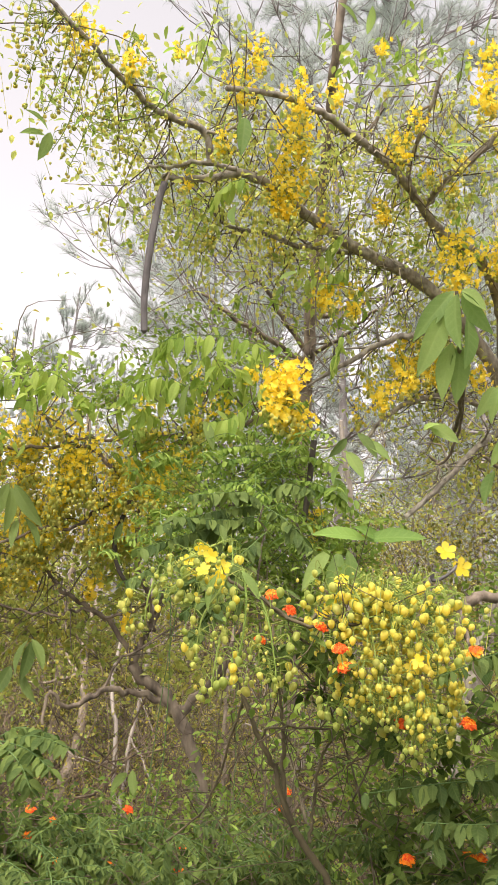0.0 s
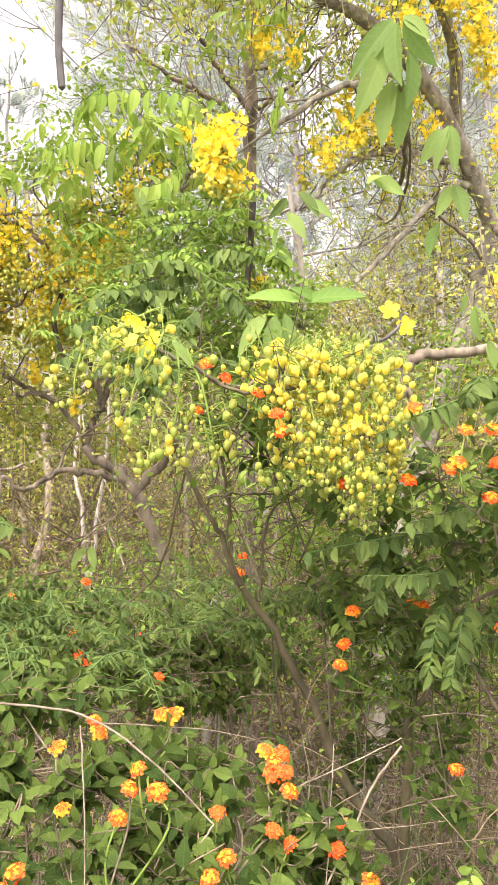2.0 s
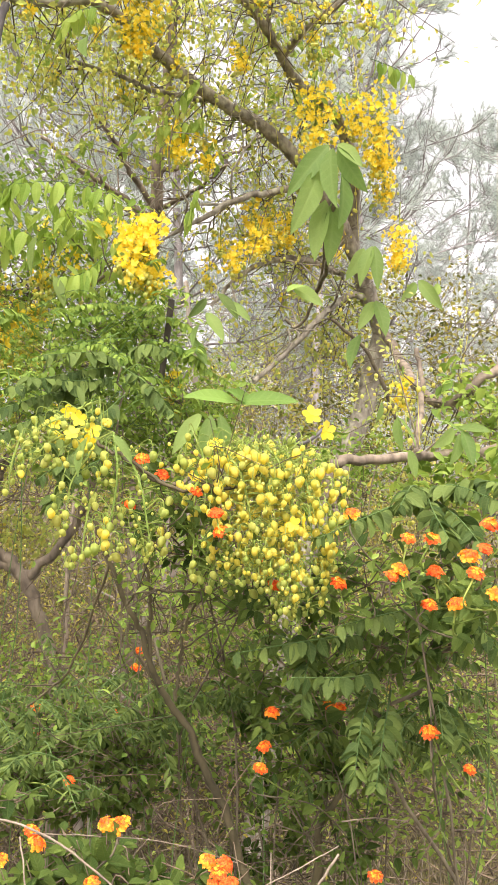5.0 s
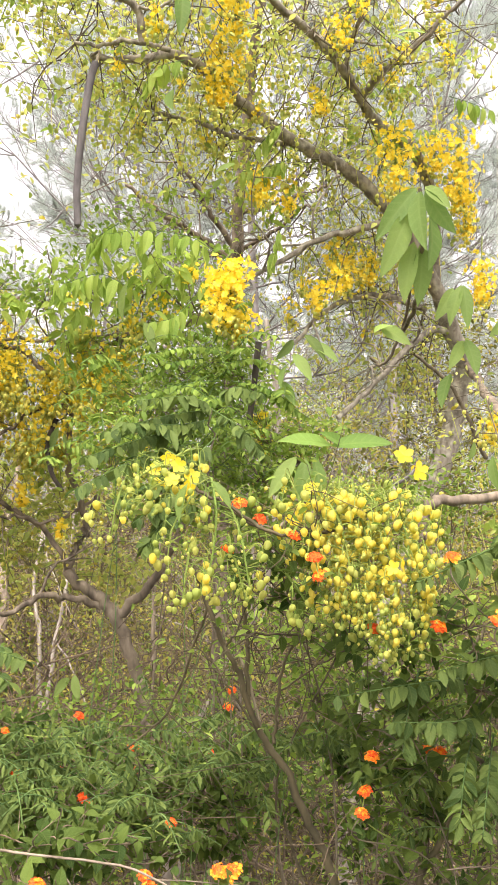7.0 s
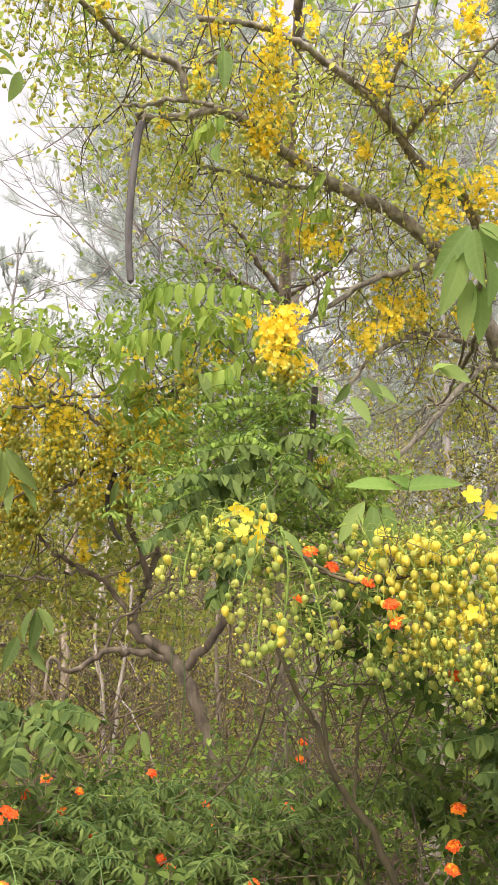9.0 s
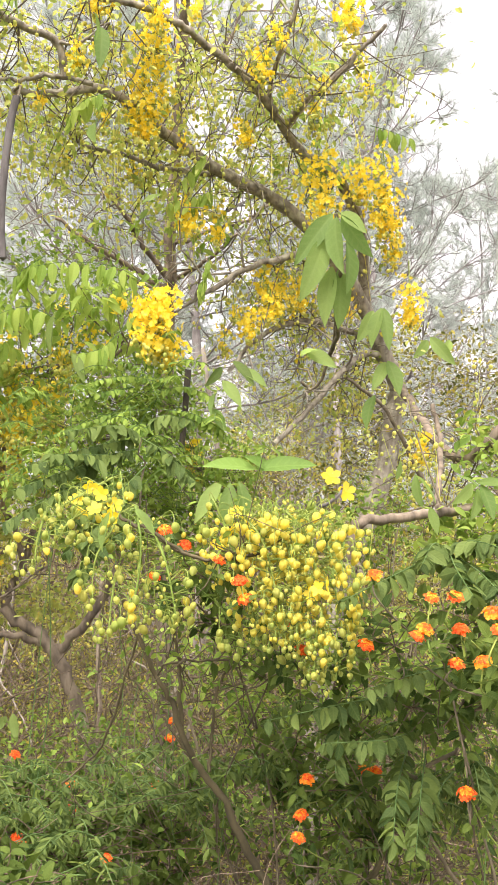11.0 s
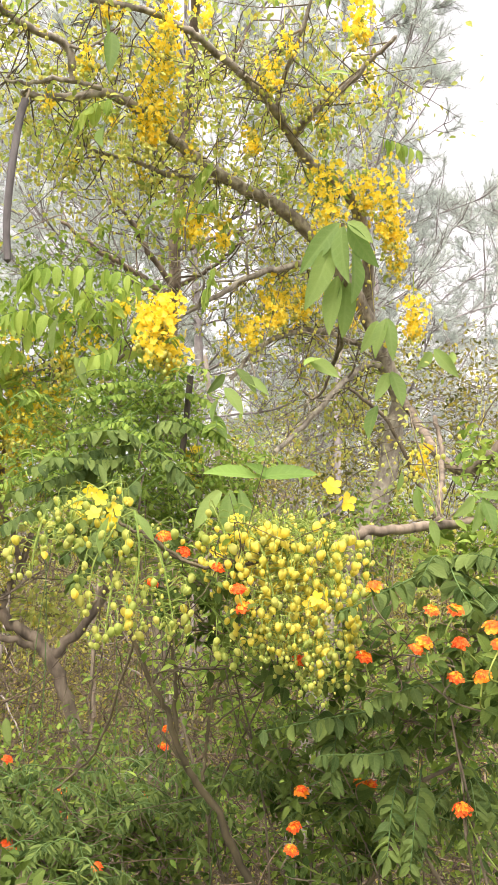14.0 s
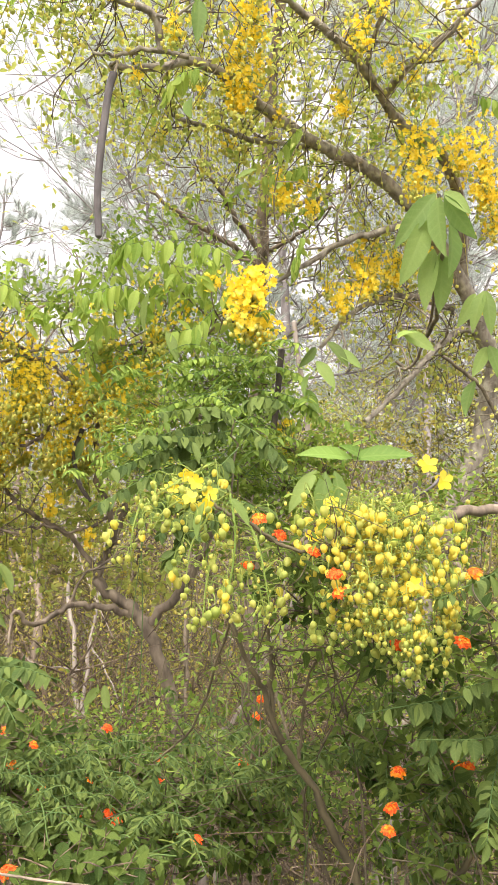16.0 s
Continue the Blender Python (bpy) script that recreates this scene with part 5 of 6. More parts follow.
feathery((0.62, 1.25, 0), "low fresh green feathery seedling in dry grass",
         [[(0.62, 1.25, 0), (0.6, 1.22, 0.3), (0.56, 1.15, 0.62)]],
         [[(0.304, 1.130, 0.916), (0.240, 1.084, 0.954), (0.162, 1.078, 0.983)], [(0.304, 1.130, 0.916), (0.266, 1.084, 0.964), (0.184, 1.053, 0.964)], [(0.304, 1.130, 0.916), (0.329, 1.101, 0.980), (0.341, 1.099, 1.028)], [(0.304, 1.130, 0.916), (0.315, 1.072, 0.963), (0.338, 1.045, 0.990)], [(0.304, 1.130, 0.916), (0.291, 1.106, 0.972), (0.271, 1.106, 1.006)]], 12, 0.024, "fine")


def fern_patch(base, label, blobs, per, pairs, length, leaflet, mat):
    """Many short pinnate leaves rising and arching from wiry shoots."""
    e = group_of("ferny_shrub", base, label, "shrub", "ferny undergrowth")
    for x, y, z, w, h in blobs:
        lv, st = Soup(), Soup()
        for _ in range(per):
            a = np.array((x, y, z)) + rng.normal(0, 0.4, 3) * (w, 0.5 * w, h)
            d = unit(np.array((rng.normal(0, 1), rng.normal(-0.25, 0.8), rng.normal(0.35, 0.3))))
            l = length * rng.uniform(0.6, 1.25)
            tip = a + d * l - (0, 0, 0.25 * l)
            frond(lv, st, [a, a + d * l * 0.5 + (0, 0, 0.06 * l), tip], pairs, leaflet * rng.uniform(0.8, 1.15), NARROW, 0.5)
        ob = part("leaf_spray", lv, M[mat], e, kind="stuff")
        tube(st, [np.array((base[0], base[1], 0.0)) + rng.normal(0, 0.05, 3) * (1, 1, 0), np.array((x, y, z * 0.45)) + rng.normal(0, 0.07, 3), np.array((x, y, z * 0.75)) + rng.normal(0, 0.05, 3), (x, y, z)], 0.0014, 0.0009, 5, 6)
        part("midrib", st, M["rib"], ob, kind="stuff")


fern_patch((-0.25, 1.5, 0), "dark green ferny leaves threading through the lantana bank",
           [(-0.465, 1.488, 1.247, 0.146, 0.055), (-0.351, 1.504, 1.220, 0.146, 0.055), (-0.238, 1.566, 1.213, 0.151, 0.057), (-0.115, 1.616, 1.193, 0.156, 0.058), (-0.400, 1.384, 1.198, 0.145, 0.051), (-0.274, 1.420, 1.181, 0.147, 0.052), (-0.149, 1.455, 1.171, 0.150, 0.053), (0.009, 1.604, 1.171, 0.146, 0.068), (-0.014, 1.769, 1.203, 0.149, 0.064)], 13, 15, 0.12, 0.016, "pinnate")
fern_patch((0.5, 1.55, 0), "ferny green leaves under the hanging buds",
           [(0.165, 1.602, 1.235, 0.146, 0.078), (0.273, 1.581, 1.226, 0.146, 0.078), (0.356, 1.466, 1.279, 0.128, 0.082), (0.433, 1.399, 1.338, 0.123, 0.079), (0.497, 1.341, 1.336, 0.112, 0.078), (0.538, 1.311, 1.410, 0.094, 0.085), (0.390, 1.438, 1.201, 0.137, 0.064), (0.500, 1.399, 1.205, 0.137, 0.073), (0.068, 1.654, 1.192, 0.150, 0.060)], 12, 14, 0.13, 0.021, "pinnate")
fern_patch((0.1, 1.9, 0), "mid-green feathery leaves on the climber mound",
           [(-0.101, 1.988, 1.882, 0.178, 0.083), (0.007, 2.009, 1.910, 0.168, 0.084), (0.076, 1.984, 1.834, 0.142, 0.095), (-0.147, 1.906, 1.732, 0.146, 0.090), (0.115, 1.942, 1.713, 0.150, 0.092), (-0.024, 1.901, 1.754, 0.157, 0.090)], 10, 15, 0.16, 0.022, "mound")


# ---- fine fresh foliage behind the buds ----
def leafy_mass(base, label, blobs, mat, size, count, template=SMALL, host=None):
    """A climber or bush: leaf clumps round a few centres, each with its wiry shoots."""
    e = group_of("climbing_shrub", base, label, "shrub", "climbers")
    stem = Soup()
    for k, (x, y, z, w, h) in enumerate(blobs):
        lv, n = Soup(), int(count * w * h * 6500) + 20
        c = np.array((x, y, z)) + np.clip(rng.normal(0, 0.42, (max(n // 7, 3), 3)), -0.7, 0.7) * (w, 0.6 * w, h)
        leaves_round(lv, template, c, 7, 0.02, size, 0.6, 1.1 if template is LEAF else 0.35)
        part("leaf_mass", lv, M[mat], e, kind="stuff")
        b = np.array(base) + rng.normal(0, 0.06, 3) * (1, 1, 0)
        if host is not None:
            q = host[np.argmin(np.linalg.norm(host - (x, y, z), axis=1))]
            tube(stem, [q, (q + (x, y, z)) / 2 + rng.normal(0, 0.03, 3), (x, y, z)], 0.0022, 0.0012, 5, 5)
        elif k % 3 == 0:
            tube(stem, [b, (b + (x, y, z)) / 2 + rng.normal(0, 0.12, 3), (x, y, z)], 0.0018, 0.0012, 5, 6)
        else:
            o = np.array(blobs[k - k % 3][:3])
            g = np.array((x, y, z)) - o
            tube(stem, [o] + [o + g * u + rng.normal(0, 0.09, 3) * np.linalg.norm(g) for u in (0.25, 0.5, 0.75)] + [(x, y, z)], 0.0012, 0.0008, 4, 3)
        for p in c[::3]:
            tube(stem, [(x, y, z - 0.3 * h), p], 0.001, 0.0007, 3, 1)
    part("stem", stem, M["twig"], e, kind="stuff")


leafy_mass((0.05, 2.15, 0), "fresh green fine-leaved climber smothering the branches",
           [(0.016, 2.123, 1.955, 0.179, 0.115), (-0.062, 2.090, 1.873, 0.199, 0.100), (0.074, 2.082, 1.860, 0.149, 0.125), (0.116, 2.113, 1.953, 0.115, 0.089), (-0.124, 2.049, 1.805, 0.146, 0.097), (0.057, 2.047, 1.745, 0.182, 0.109), (0.176, 2.026, 1.803, 0.146, 0.109), (-0.160, 2.057, 1.721, 0.109, 0.085), (0.156, 1.986, 1.716, 0.154, 0.107), (0.110, 1.997, 1.624, 0.190, 0.107), (-0.018, 2.006, 1.682, 0.166, 0.118), (0.245, 2.019, 1.755, 0.109, 0.097)], "fine", 0.015, 5.2)
leafy_mass((-0.15, 2.2, 0), "climber with fresh light green drooping leaves over the blossom",
           [(-0.087, 2.067, 2.200, 0.191, 0.064), (-0.150, 2.085, 2.140, 0.115, 0.077), (-0.213, 2.094, 2.103, 0.115, 0.077), (-0.008, 2.126, 2.166, 0.091, 0.078), (-0.545, 2.102, 2.117, 0.209, 0.078), (-0.607, 2.052, 2.053, 0.166, 0.077), (-0.453, 2.169, 2.122, 0.120, 0.080), (-0.652, 2.019, 2.133, 0.115, 0.077), (0.015, 2.105, 2.042, 0.115, 0.077), (-0.270, 2.215, 2.011, 0.094, 0.094), (-0.631, 2.163, 2.000, 0.147, 0.067)], "fresh", 0.040, 0.5, LEAF, np.vstack(left_limbs))
leafy_mass((-0.1, 2.3, 0), "dense green climber leaves behind the drooping ones",
           [(-0.213, 2.240, 2.283, 0.14, 0.08), (-0.100, 2.240, 2.304, 0.15, 0.07), (0.003, 2.240, 2.235, 0.13, 0.08), (-0.234, 2.240, 2.164, 0.14, 0.1), (-0.120, 2.240, 2.155, 0.15, 0.1), (-0.005, 2.240, 2.103, 0.13, 0.09), (-0.197, 2.240, 2.036, 0.12, 0.08), (-0.070, 2.240, 2.014, 0.13, 0.09), (-0.444, 2.240, 2.154, 0.18, 0.07), (-0.561, 2.240, 2.192, 0.15, 0.07), (-0.330, 2.240, 2.130, 0.14, 0.08)], "fine", 0.016, 2.8, SMALL, np.vstack(left_limbs))
leafy_mass((0.55, 2.95, 0), "fresh light green leaf clumps high among the limbs",
           [(-0.228, 2.458, 2.761, 0.201, 0.117), (-0.070, 2.434, 2.827, 0.150, 0.100), (-0.337, 2.261, 2.988, 0.180, 0.148), (-0.477, 2.225, 2.907, 0.177, 0.145), (0.248, 2.659, 2.681, 0.211, 0.106), (0.044, 2.611, 2.561, 0.153, 0.102), (0.606, 2.569, 2.751, 0.211, 0.159), (0.652, 2.486, 2.893, 0.194, 0.159), (0.292, 2.711, 2.538, 0.229, 0.106), (0.198, 2.303, 3.131, 0.221, 0.136), (0.486, 2.333, 3.203, 0.264, 0.159), (-0.192, 2.231, 3.146, 0.217, 0.117), (0.404, 2.585, 2.913, 0.179, 0.108)] , "fresh", 0.032, 0.2, LEAF, np.vstack(big_limbs))
leafy_mass((0.45, 1.6, 0), "green undergrowth of small leaves between the stems",
           [(0.144, 1.585, 1.464, 0.113, 0.104), (0.225, 1.568, 1.418, 0.132, 0.113), (0.121, 1.629, 1.369, 0.117, 0.087), (0.325, 1.593, 1.367, 0.136, 0.107), (0.387, 1.532, 1.445, 0.104, 0.094), (0.427, 1.513, 1.374, 0.132, 0.104), (0.488, 1.444, 1.432, 0.109, 0.100), (0.548, 1.413, 1.382, 0.118, 0.109), (0.222, 1.659, 1.315, 0.150, 0.090), (0.466, 1.492, 1.322, 0.132, 0.104)], "fine", 0.016, 2.2)
leafy_mass((-0.05, 2.25, 0), "straggling green brush round the foot of a crooked tree",
           [(-0.058, 2.227, 1.188, 0.147, 0.094), (-0.109, 2.212, 1.106, 0.187, 0.107), (-0.009, 2.204, 1.084, 0.160, 0.107), (-0.185, 2.226, 1.176, 0.160, 0.094), (-0.272, 2.210, 1.118, 0.174, 0.107), (0.055, 2.219, 1.178, 0.134, 0.107), (-0.365, 2.151, 1.118, 0.170, 0.091)], "mound", 0.015, 2.0)
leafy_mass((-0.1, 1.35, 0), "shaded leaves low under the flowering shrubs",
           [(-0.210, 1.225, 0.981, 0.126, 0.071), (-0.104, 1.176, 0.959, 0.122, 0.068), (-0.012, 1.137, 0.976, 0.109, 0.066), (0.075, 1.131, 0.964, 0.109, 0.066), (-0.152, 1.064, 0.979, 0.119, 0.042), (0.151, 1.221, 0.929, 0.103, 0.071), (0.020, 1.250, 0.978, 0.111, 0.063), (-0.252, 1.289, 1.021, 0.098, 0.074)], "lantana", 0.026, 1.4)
leafy_mass((0.6, 1.75, 0), "low straggling undergrowth in the shade",
           [(0.443, 1.669, 1.114, 0.170, 0.096), (0.531, 1.630, 1.082, 0.159, 0.096), (0.606, 1.561, 1.142, 0.155, 0.114), (0.587, 1.440, 1.090, 0.136, 0.087), (0.355, 1.729, 1.055, 0.175, 0.098), (0.597, 1.686, 1.179, 0.164, 0.098), (0.277, 1.860, 1.084, 0.185, 0.092), (0.686, 1.597, 1.204, 0.117, 0.117), (0.440, 1.488, 1.060, 0.146, 0.058)], "fine", 0.015, 1.7)
leafy_mass((0.75, 1.7, 0), "pale green leafy bush with small yellow buds",
           [(0.599, 1.511, 1.600, 0.126, 0.078), (0.548, 1.533, 1.601, 0.087, 0.068), (0.671, 1.531, 1.649, 0.120, 0.090), (0.718, 1.667, 1.742, 0.131, 0.098), (0.700, 1.775, 1.821, 0.069, 0.069)], "fine", 0.024, 2.4)
leafy_mass((0.85, 3.4, 0), "thin olive brush with tiny leaves behind a grey trunk",
           [(0.970, 3.325, 1.920, 0.230, 0.126), (0.850, 3.358, 1.944, 0.230, 0.126), (1.028, 3.243, 1.811, 0.247, 0.144), (0.912, 3.283, 1.771, 0.247, 0.144), (0.811, 3.380, 1.819, 0.230, 0.146), (0.967, 3.199, 1.647, 0.262, 0.141), (0.853, 3.235, 1.589, 0.241, 0.161), (1.106, 3.275, 1.959, 0.189, 0.126)], "thicket", 0.02, 0.8)
leafy_mass((0.6, 2.5, 0), "low olive brush hiding a grey trunk's foot",
           [(0.731, 2.364, 1.720, 0.179, 0.080), (0.647, 2.393, 1.700, 0.179, 0.080), (0.574, 2.463, 1.720, 0.167, 0.090), (0.687, 2.332, 1.623, 0.190, 0.102), (0.604, 2.358, 1.581, 0.175, 0.117)], "mound", 0.018, 1.5)
leafy_mass((1.0, 3.3, 0), "thin olive brush rising between grey limbs",
           [(0.992, 3.111, 2.217, 0.261, 0.160), (1.140, 3.065, 2.173, 0.261, 0.160), (1.059, 3.060, 2.329, 0.261, 0.160), (1.243, 3.007, 2.245, 0.241, 0.180), (0.922, 3.162, 2.063, 0.241, 0.160), (1.199, 3.066, 2.036, 0.261, 0.160), (0.805, 3.183, 2.144, 0.221, 0.180), (1.337, 2.997, 2.088, 0.241, 0.180)], "thicket", 0.018, 0.8)
leafy_mass((-0.7, 2.6, 0), "olive yellow-green scrub with small leaves",
           [(-0.717, 2.595, 1.636, 0.253, 0.142), (-0.583, 2.623, 1.576, 0.253, 0.126), (-0.379, 2.600, 1.516, 0.186, 0.124), (-0.712, 2.596, 1.485, 0.253, 0.142), (-0.309, 2.655, 1.670, 0.190, 0.142), (-0.167, 2.661, 1.485, 0.142, 0.111), (-0.557, 2.621, 1.761, 0.205, 0.126), (-0.765, 2.571, 1.833, 0.190, 0.126), (-0.357, 2.646, 1.763, 0.142, 0.142)], "crown", 0.024, 1.6)


# ---- lantana ----
def head_mesh(name, inner, outer):
    """A domed lantana head of small four- and five-lobed florets, about 1 across."""
    a, b = Soup(), Soup()
    lobes = flower_template()
    lobes = (lobes[0] * (1, 1, 0.5), lobes[1])
    n = 34
    for i in range(n):
        r = math.sqrt((i + 0.5) / n)
        t = i * 2.39996
        d = np.array((0.46 * r * math.cos(t), 0.46 * r * math.sin(t), 0.30 * (1 - r * r)))
        nrm = unit(np.array((d[0], d[1], 0.42)) + rng.normal(0, 0.12, 3))
        rot = frames_of(np.cross(nrm, (0.6, 0.2, 0.1))[None], nrm[None])
        (a if r < 0.62 else b).place(lobes, rot, d[None] + rng.normal(0, 0.02, 3), [0.235 if r > 0.4 else 0.15])
    core = ball(10, 6, 0.7)
    b.add(core[0] * (0.74, 0.74, 0.6) + (0, 0, 0.0), core[1])
    me = bpy.data.meshes.new(name)
    va, vb = np.concatenate(a.v), np.concatenate(b.v)
    fa = np.concatenate([f + o for f, o in a.f]); fb = np.concatenate([f + o for f, o in b.f]) + len(va)
    me.from_pydata(np.vstack([va, vb]).tolist(), [], np.vstack([fa, fb]).tolist())
    me.materials.append(M[inner]); me.materials.append(M[outer])
    for i, p in enumerate(me.polygons):
        p.material_index = int(i >= len(fa))
    return me


HEADS = [head_mesh("flower_head", "amber", "orange"), head_mesh("flower_head", "amber", "amber"), head_mesh("flower_head", "orange", "orange"), head_mesh("flower_head", "orange", "amber")]


def lantana(base, label, heads, fill, size=0.024, leaf=0.036, singles=0, extra=6, kinds=(0, 0, 3), clear=(0, 0, 0)):
    """A shrub: each flower head ends a leafy stem; fill gives the leafy body."""
    base = np.array(base, float)
    e = group_of("lantana_shrub", base, label, "shrub", "lantana shrubs")
    rest, stems, made = Soup(), Soup(), 0
    pos, dirs, sizes = [], [], []

    def leafy(path, gap, begin):
        l = np.linalg.norm(np.diff(path, axis=0), axis=1).cumsum()
        for s in np.arange(begin * l[-1], l[-1] * 0.99, gap):
            i = int(np.searchsorted(l, s)); i = min(i, len(path) - 2)
            t = unit(path[i + 1] - path[i]); sd = unit(np.cross(t, rng.normal(size=3)))
            for sg in (-1, 1):
                pos.append(path[i]); dirs.append(sd * sg + t * 0.5 + np.array((0, 0, -0.1)) + rng.normal(0, 0.15, 3)); sizes.append(leaf * rng.uniform(0.6, 1.15) * (1.15 - 0.4 * s / l[-1]))

    hubs = []
    for x, y, z, w, h in fill:
        st = Soup()
        hub = np.array((x, y + 0.03, z - 0.3 * h))
        root = base + rng.normal(0, 0.07, 3) * (1, 1, 0)
        if len(hubs) % 3 == 0:
            tube(st, [root, root * 0.6 + hub * 0.4 + rng.normal(0, 0.06, 3), root * 0.25 + hub * 0.75 + rng.normal(0, 0.05, 3), hub], 0.003, 0.0014, 5, 6, 0, 0.002)
        else:
            tube(st, [hubs[-1], (hubs[-1] + hub) / 2 + rng.normal(0, 0.02, 3), hub], 0.0014, 0.001, 5, 4)
        part("stem", st, M["twig"], e)
        hubs.append(hub)
        for _ in range(int(extra * 1.7)):
            p = np.array((x, y, z)) + rng.normal(0, 0.45, 3) * (w, 0.6 * w, h)
            c = tube(stems, [hub, hub * 0.45 + p * 0.55 + rng.normal(0, 0.02, 3), p], 0.0011, 0.0006, 4, 5)
            leafy(c, 0.026, 0.25)
    hubs = np.array(hubs)
    for k, p in enumerate(heads):
        p = np.array(p) + clear
        st = Soup()
        hub = hubs[np.argmin(np.linalg.norm(hubs - (p - np.array((0, 0, 0.05))), axis=1))]
        mid = hub * 0.5 + p * 0.5 + rng.normal(0, 0.015, 3) + (0, -0.01, -0.02)
        c = tube(st, [hub, mid, p - (0, 0, 0.03) + rng.normal(0, 0.006, 3), p], 0.0013, 0.0009, 5, 6)
        part("stem", st, M["stalk" if k % 3 else "twig"], e)
        leafy(c, 0.03, 0.2)
        n = np.array((rng.normal(0, 0.35), -0.6, 0.95))
        placed("flower_head", HEADS[kinds[int(rng.integers(len(kinds)))]], frames_of(np.cross(n, rng.normal(size=3))[None], n[None])[0], p, size * rng.uniform(0.8, 1.15), e)
    part("brush", stems, M["scrub"], e, kind="stuff")
    pos, dirs, sizes = np.array(pos), np.array(dirs), np.array(sizes)
    rot = frames_of(dirs, rng.normal(0, 0.35, dirs.shape) + (0, -0.35, 1))
    order = np.argsort(-pos[:, 2])
    one, many = order[:singles], order[singles:]
    for i in one:
        placed("leaf", MESH["lantana_leaf"], rot[i], pos[i], sizes[i], e)
    rest.place(LEAF_BROAD, rot[many], pos[many], sizes[many])
    part("foliage", rest, M["lantana"], e, kind="stuff")
    return e


lantana((-0.16, 1.0, 0), "lantana shrub with orange and yellow flower heads in front",
        [(0.008, 0.960, 1.252), (-0.005, 0.969, 1.250), (-0.021, 0.877, 1.231), (-0.027, 0.862, 1.220), (-0.002, 0.834, 1.228), (-0.034, 0.825, 1.211), (-0.100, 0.932, 1.233), (-0.074, 1.000, 1.235), (-0.068, 0.988, 1.227), (-0.173, 0.954, 1.245), (-0.117, 0.816, 1.171), (-0.125, 0.791, 1.170), (-0.088, 0.878, 1.197), (-0.161, 0.883, 1.193), (-0.134, 0.759, 1.157), (-0.086, 0.743, 1.151), (-0.040, 0.730, 1.155)],
        [(-0.152, 0.974, 1.198, 0.095, 0.054), (-0.077, 0.955, 1.198, 0.081, 0.058), (-0.014, 0.994, 1.199, 0.077, 0.054), (-0.062, 0.902, 1.143, 0.050, 0.039), (0.001, 0.899, 1.175, 0.066, 0.049), (-0.179, 1.107, 1.228, 0.094, 0.053), (-0.036, 0.843, 1.110, 0.080, 0.032), (-0.145, 0.831, 1.168, 0.037, 0.037), (-0.117, 0.812, 1.119, 0.057, 0.021), (-0.120, 1.136, 1.218, 0.102, 0.041)], 0.0185, 0.026, 300, 11)
lantana((0.06, 0.98, 0), "lantana shrub with coral and orange heads over dry stems",
        [(0.041, 0.818, 1.162), (0.055, 0.833, 1.171), (0.048, 0.884, 1.188), (0.098, 0.995, 1.202), (0.107, 0.981, 1.196), (0.116, 0.968, 1.190), (0.119, 0.961, 1.174), (0.101, 0.921, 1.153), (0.117, 0.925, 1.139), (0.179, 0.998, 1.122), (0.167, 0.972, 1.109), (0.198, 0.955, 1.085), (0.115, 0.993, 1.200), (0.103, 0.977, 1.184)],
        [(0.049, 1.006, 1.170, 0.067, 0.049), (0.056, 0.841, 1.143, 0.068, 0.057), (0.107, 0.930, 1.126, 0.069, 0.052), (0.027, 0.892, 1.156, 0.060, 0.049), (0.144, 0.968, 1.095, 0.055, 0.055), (0.076, 0.857, 1.089, 0.082, 0.033), (0.178, 1.007, 1.070, 0.038, 0.045)], 0.0185, 0.026, 220, 9, (0, 2, 3, 2))
lantana((0.42, 1.8, 0), "lantana shrub with scattered orange heads under the sapling",
        [(0.223, 1.337, 1.196), (0.231, 1.352, 1.221), (0.250, 1.389, 1.260), (0.342, 1.414, 1.262), (0.357, 1.410, 1.260), (0.362, 1.250, 1.079)],
        [(0.214, 1.859, 1.079, 0.169, 0.079), (0.334, 1.783, 1.052, 0.175, 0.098), (0.380, 1.484, 1.151, 0.128, 0.082), (0.410, 1.839, 0.934, 0.185, 0.104), (0.402, 1.400, 1.071, 0.097, 0.097), (0.070, 1.867, 1.079, 0.157, 0.067), (0.268, 1.621, 1.195, 0.146, 0.049), (0.381, 1.321, 0.994, 0.102, 0.094), (0.342, 1.514, 1.244, 0.109, 0.055), (0.322, 1.840, 0.890, 0.150, 0.104), (0.251, 1.811, 0.790, 0.173, 0.104), (0.432, 1.736, 0.698, 0.173, 0.104)], 0.022, 0.025, 60, 9)
lantana((0.35, 1.8, 0), "tall lantana shoots with orange heads among yellow buds",
        [(0.067, 1.284, 1.592), (0.107, 1.249, 1.571), (0.129, 1.216, 1.544), (0.136, 1.214, 1.521), (0.043, 1.325, 1.613), (0.028, 1.327, 1.550), (0.204, 1.302, 1.486), (0.218, 1.255, 1.452), (0.300, 1.245, 1.457)],
        [(0.110, 1.390, 1.556, 0.098, 0.049), (0.130, 1.417, 1.498, 0.109, 0.067), (0.057, 1.425, 1.532, 0.092, 0.050), (0.214, 1.418, 1.423, 0.102, 0.060), (0.312, 1.396, 1.431, 0.085, 0.060)], 0.022, 0.028, 80, 4, (2, 0, 2))
